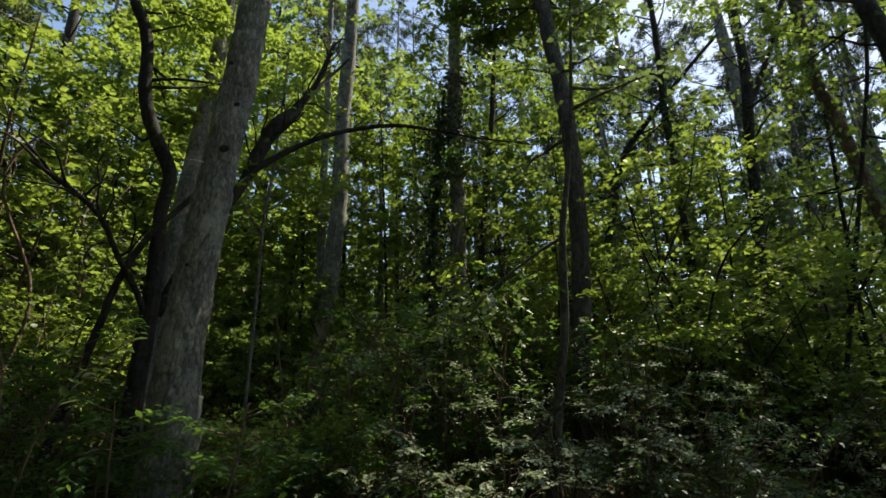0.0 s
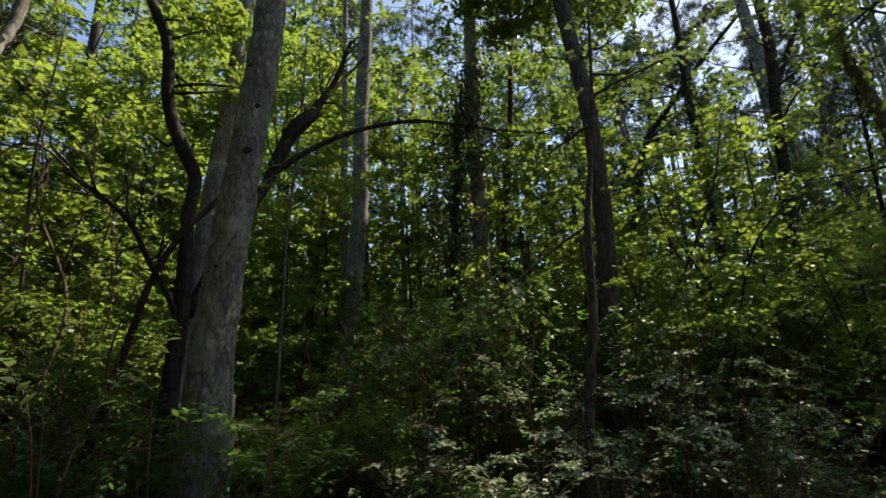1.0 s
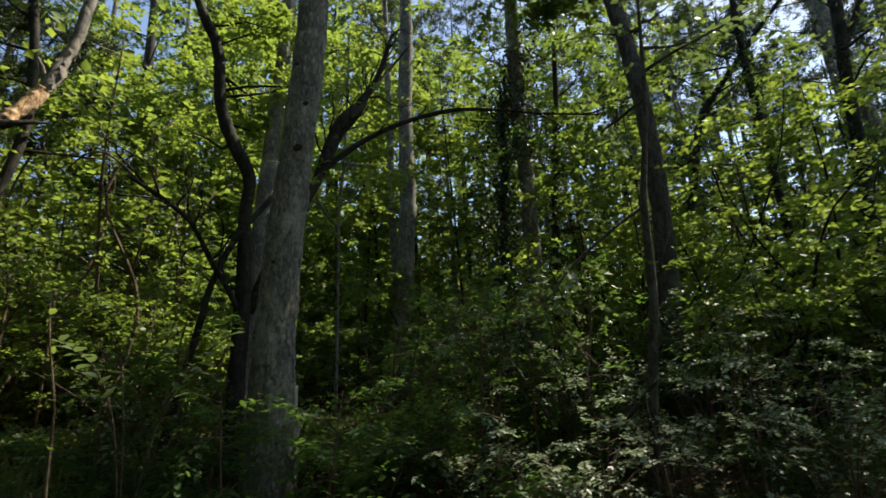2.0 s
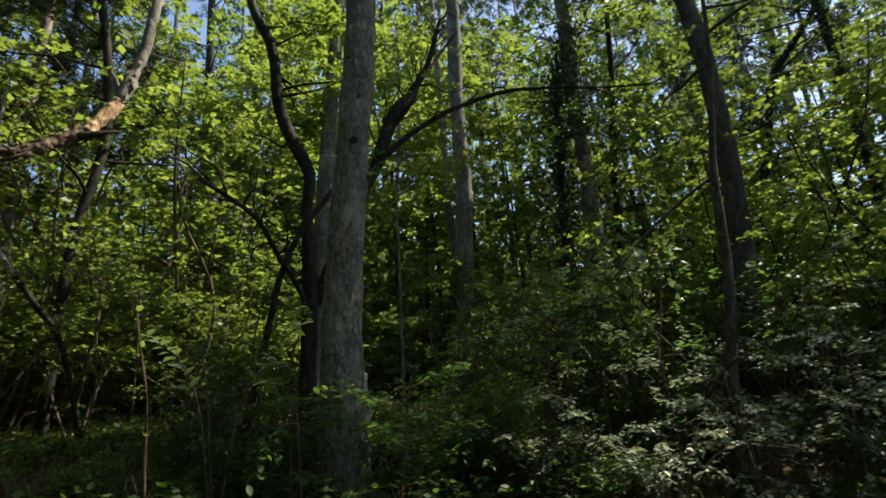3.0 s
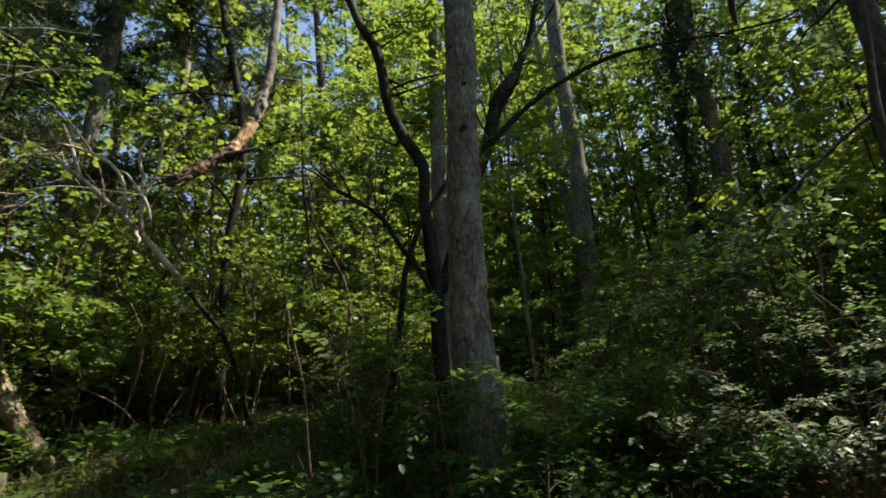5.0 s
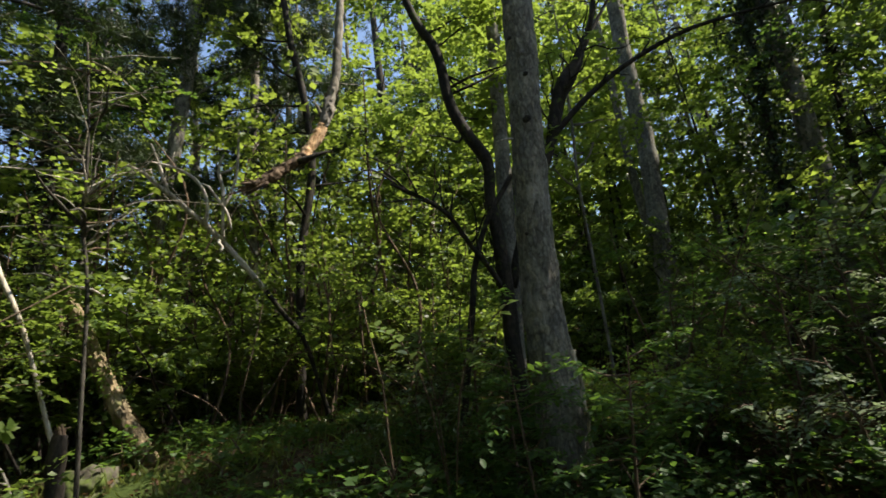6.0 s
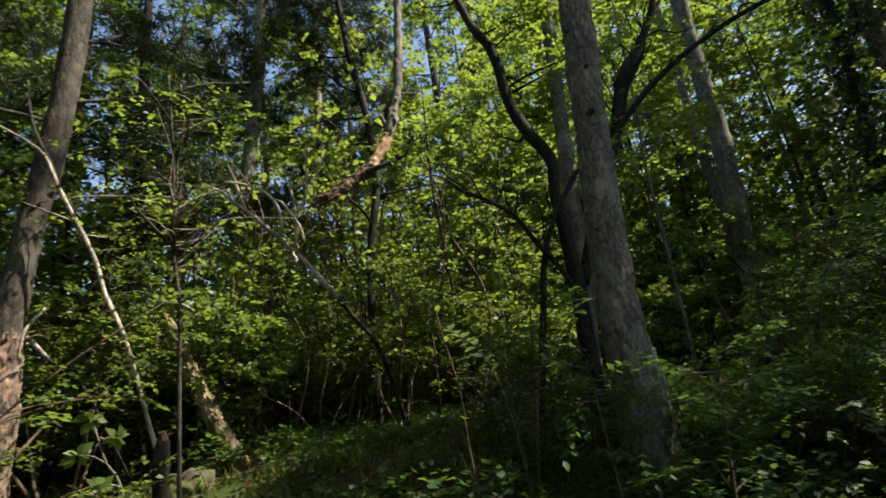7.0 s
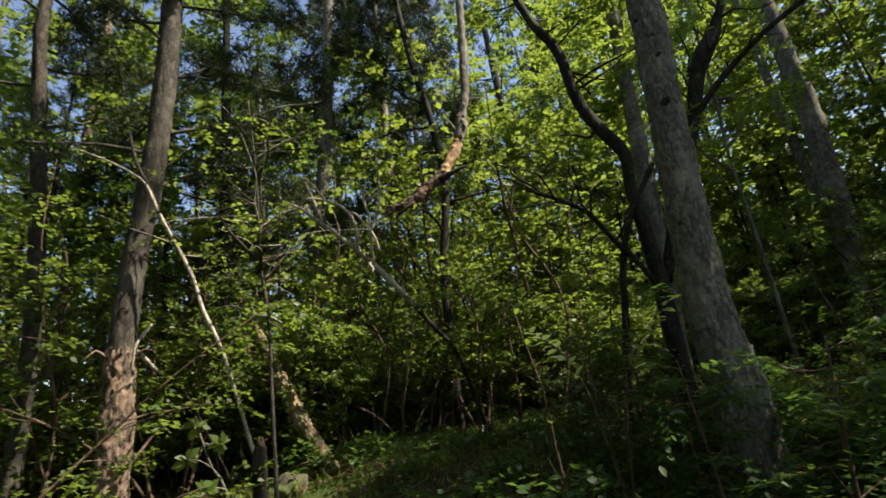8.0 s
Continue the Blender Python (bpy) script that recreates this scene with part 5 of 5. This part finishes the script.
spots += [(*polar(-52, 11.0), 1.0, 30, 4), (*polar(-61, 11.8), 1.0, 90, 5), (*polar(-70, 10.2), 0.95, 200, 4), (*polar(-80, 9.5), 0.9, 260, 5)]
for i in range(10):
    x, y = polar(2 + 44 * (i + rng.uniform(0.1, 0.9)) / 10, rng.uniform(15.0, 22.0))
    spots.append((x, y, rng.uniform(1.0, 1.3), rng.uniform(0, 360), 4 + i % 2))
# Unseen copies beside and behind the camera, added to hold back sky light.
for i in range(8):
    az = 84 + 160 * (i + rng.uniform(0.1, 0.9)) / 8
    x, y = polar(az, rng.uniform(6.0, 10.0))
    spots.append((x, y, rng.uniform(1.2, 1.5), rng.uniform(0, 360), int(rng.integers(0, 4))))
scatter(far, spots)


def build_far_thicket():
    """The joined undergrowth far back, too dense to tell its shrubs apart."""
    rng = np.random.default_rng(95)
    n, clumps = 115000, 640
    k = rng.integers(0, clumps, n)
    ca, cr = np.radians(rng.uniform(-115, 64, clumps)), rng.uniform(11.5, 27, clumps)
    ch = rng.uniform(0.8, 4.6, clumps) + np.where(ca > 0, 1.6, 0.0)
    x = (cr * np.sin(ca))[k] + rng.normal(0, 0.75, n)
    y = (cr * np.cos(ca))[k] + rng.normal(0, 0.75, n)
    z = ground_z(x, y) + ch[k] * rng.uniform(0, 1.1, n)
    v, f = leaf_mesh(np.stack([x, y, z], -1), rng.normal(0, 1, (n, 3)), np.array([0, 0, 1]) + rng.normal(0, 0.6, (n, 3)), rng.uniform(0.14, 0.30, n), DIAMOND)
    ob = new("far_thicket", mesh_of("far_thicket", v, f))
    ob.data.materials.append(LEAF_MID)
    tagged(ob, "dense green undergrowth far back in the wood", "undergrowth", kind="stuff")


build_far_thicket()


def build_unseen_wood():
    """Closes the place behind the camera: unseen leaves, added to block light from there."""
    rng = np.random.default_rng(96)
    n = 22000
    k = rng.integers(0, 160, n)
    ca, cr = np.radians(rng.uniform(100, 240, 160)), rng.uniform(7, 12, 160)
    cz = rng.uniform(0.3, 9.0, 160)
    x = (cr * np.sin(ca))[k] + rng.normal(0, 0.8, n)
    y = (cr * np.cos(ca))[k] + rng.normal(0, 0.8, n)
    z = np.maximum(0.1, cz[k] + rng.normal(0, 0.7, n))
    v, f = leaf_mesh(np.stack([x, y, z], -1), rng.normal(0, 1, (n, 3)), rng.normal(0, 1, (n, 3)), rng.uniform(0.3, 0.5, n), DIAMOND)
    ob = new("wood_across_path", mesh_of("wood_across_path", v, f))
    ob.data.materials.append(LEAF_MID)
    tagged(ob, "unseen dense green leaves added behind the camera", "undergrowth", kind="stuff")


build_unseen_wood()


# ---- the leafy plants nearest to the path ----
LEAF_ONE = {}


def one_leaf(parent, base, at, axis, up, size, shape_name, mat):
    """A single leaf as a piece of its plant; alike leaves share one mesh."""
    key = (shape_name, mat.name)
    if key not in LEAF_ONE:
        T, F = {"oval": OVAL, "lobed": LOBED}[shape_name]
        LEAF_ONE[key] = mesh_of("leaf", T, F)
    ax = Vector(axis).normalized()
    sd = Vector(up).cross(ax).normalized()
    nm = ax.cross(sd)
    m = Matrix((ax, sd, nm)).transposed().to_4x4()
    ob = part("leaf", LEAF_ONE[key], mat, parent)
    ob.matrix_local = Matrix.Translation(Vector(at) - Vector(base)) @ m @ Matrix.Scale(size, 4)


def leafy_plant(name, label, base, curves, per_curve, leaf, shape_name, mat, seed, barkmat=BARK_BROWN, low=0.35, tilt=0.35):
    rng = np.random.default_rng(seed)
    th = thing(name, base, label, "shrub")
    for c in curves:
        stem = part("stem", tube(c, 5, 8, 0.0, shift=base), barkmat, th)
        u = np.linspace(low, 0.99, per_curve)
        p, d = along(c, u)
        for i in range(per_curve):
            side = unit(np.cross(d[i], np.array([0, 0, 1.0])) + 1e-6) * (1 if i % 2 else -1)
            ax = d[i] * 0.5 + side + rng.normal(0, 0.25, 3)
            one_leaf(stem, base, p[i], ax, np.array([0, 0, 1.0]) + rng.normal(0, tilt, 3), leaf * rng.uniform(0.7, 1.2), shape_name, mat)
    return th


def spread_curves(rng, base, height, reach, count, spin=2 * math.pi, first=0.0):
    out = []
    for i in range(count):
        a = first + spin * (i + rng.uniform(0, 0.6)) / count
        k = rng.uniform(0.6, 1.1)
        b = np.array(base)
        o = np.array([math.sin(a), math.cos(a), 0]) * reach * k
        out.append([(*b, 0.006), (*(b + 0.25 * o + np.array([0, 0, 0.6 * height])), 0.005), (*(b + 0.6 * o + np.array([0, 0, height * rng.uniform(0.85, 1.0)])), 0.005),
                    (*(b + o + np.array([0, 0, height * rng.uniform(0.8, 1.05)])), 0.003)])
    return out


def on_ground(x, y):
    return (x, y, float(ground_z(np.array(x), np.array(y))) - 0.03)


prng = np.random.default_rng(123)
for x, y, h, reach, n, per in ((0.25, 3.75, 0.62, 0.7, 9, 13), (-0.55, 3.95, 0.55, 0.5, 7, 12), (1.15, 3.9, 0.5, 0.6, 8, 12)):
    b = on_ground(x, y)
    leafy_plant("low_shrub", "low shrub with pale lit flat leaf sprays on the bank", b, spread_curves(prng, b, h, reach, n), per + 7, 0.055, "lobed", LEAF_PALE, 200 + int(100 * h), low=0.25, tilt=0.3)
for az, r, h, reach in ((12, 4.3, 0.85, 0.65), (25, 4.4, 1.0, 0.7)):
    b = on_ground(*polar(az, r))
    leafy_plant("low_shrub", "upright shrub with pale flat tiers of leaves on the bank", b, spread_curves(prng, b, h, reach, 8), 16, 0.055, "lobed", LEAF_PALE, 220 + az, low=0.4, tilt=0.2)
b = on_ground(-2.35, 3.0)
leafy_plant("young_maple", "young maple with pale broad leaves beside the pine", b, spread_curves(prng, b, 1.30, 0.62, 4), 15, 0.095, "oval", LEAF_DARK, 210, low=0.5, tilt=0.16)


def build_sprout():
    """A maple sprout: a bent stem with side shoots, each ending in a rosette of broad leaves."""
    b = SPROUT[0][:3]
    th = thing("sprout", b, "bright green maple sprout on a thin stem", "shrub")
    part("stem", tube(SPROUT, 6, 20, 0.1, shift=b), BARK_GREY, th)
    rng = np.random.default_rng(211)
    shoots = [[SPROUT[3], (-4.52, 1.18, 1.62, 0.004), (-4.50, 1.235, 1.62, 0.003)], [SPROUT[2], (-4.53, 1.11, 1.52, 0.004), (-4.55, 1.035, 1.54, 0.003)],
              [SPROUT[1], (-4.47, 1.20, 1.33, 0.004), (-4.44, 1.12, 1.31, 0.003)], [SPROUT[3], SPROUT[4], (-4.54, 1.09, 1.76, 0.003)]]
    for c in shoots:
        shoot = part("shoot", tube(c, 5, 30, 0.0, shift=b), BARK_GREY, th)
        tip = np.array(c[-1][:3])
        for i in range(9):
            a = 2 * math.pi * (i + rng.uniform(0, 0.5)) / 9
            ax = np.array([0.25 * math.sin(a), math.cos(a), 0.75 * math.sin(a) + 0.1])
            one_leaf(shoot, b, tip + rng.normal(0, 0.012, 3), ax, np.array([0.8, -0.1, 0.65]) + rng.normal(0, 0.25, 3), 0.10 * rng.uniform(0.7, 1.2), "oval", LEAF_BRIGHT)


build_sprout()
b = on_ground(-4.2, 0.35)
leafy_plant("low_shrub", "bright feathery shrub in the sun by the pine", b, spread_curves(prng, b, 1.0, 0.7, 9), 9, 0.085, "oval", LEAF_BRIGHT, 212)
b = SPRIG[0][:3]
leafy_plant("sprig", "thin upright sprig with few leaves", b, [SPRIG], 8, 0.07, "oval", LEAF_MID, 213)


# ---- the floor of the wood ----
def build_floor_cover():
    rng = np.random.default_rng(91)
    n = 18000
    az, r = np.radians(rng.uniform(-105, 50, n)), 2.5 + 9 * rng.uniform(0, 1, n) ** 1.3
    x, y = r * np.sin(az), r * np.cos(az)
    p = np.stack([x, y, ground_z(x, y) + 0.02 + 0.05 * rng.uniform(0, 1, n)], -1)
    v, f = leaf_mesh(p, rng.normal(0, 1, (n, 3)) * np.array([1, 1, 0.3]), np.array([0, 0, 1]) + rng.normal(0, 0.4, (n, 3)), rng.uniform(0.03, 0.08, n), DIAMOND)
    ob = new("leaf_litter", mesh_of("leaf_litter", v, f))
    ob.data.materials.append(LITTER)
    tagged(ob, "brown fallen leaves scattered over the bank", "leaf litter", kind="stuff")
    n = 22000
    t = rng.integers(0, 500, n)
    ta, tr = np.radians(-105 + 155 * rng.uniform(0, 1, 500) ** 1.5), 2.8 + 5 * rng.uniform(0, 1, 500)
    x = (tr * np.sin(ta))[t] + rng.normal(0, 0.15, n)
    y = (tr * np.cos(ta))[t] + rng.normal(0, 0.15, n)
    p = np.stack([x, y, ground_z(x, y)], -1)
    v, f = leaf_mesh(p, rng.normal(0, 0.5, (n, 3)) + np.array([0, 0, 1.0]), rng.normal(0, 1, (n, 3)), rng.uniform(0.07, 0.20, n), BLADE)
    ob = new("grass", mesh_of("grass", v, f))
    ob.data.materials.append(GRASS)
    tagged(ob, "sparse thin grass tufts on the wood floor", "grass", kind="stuff")


build_floor_cover()
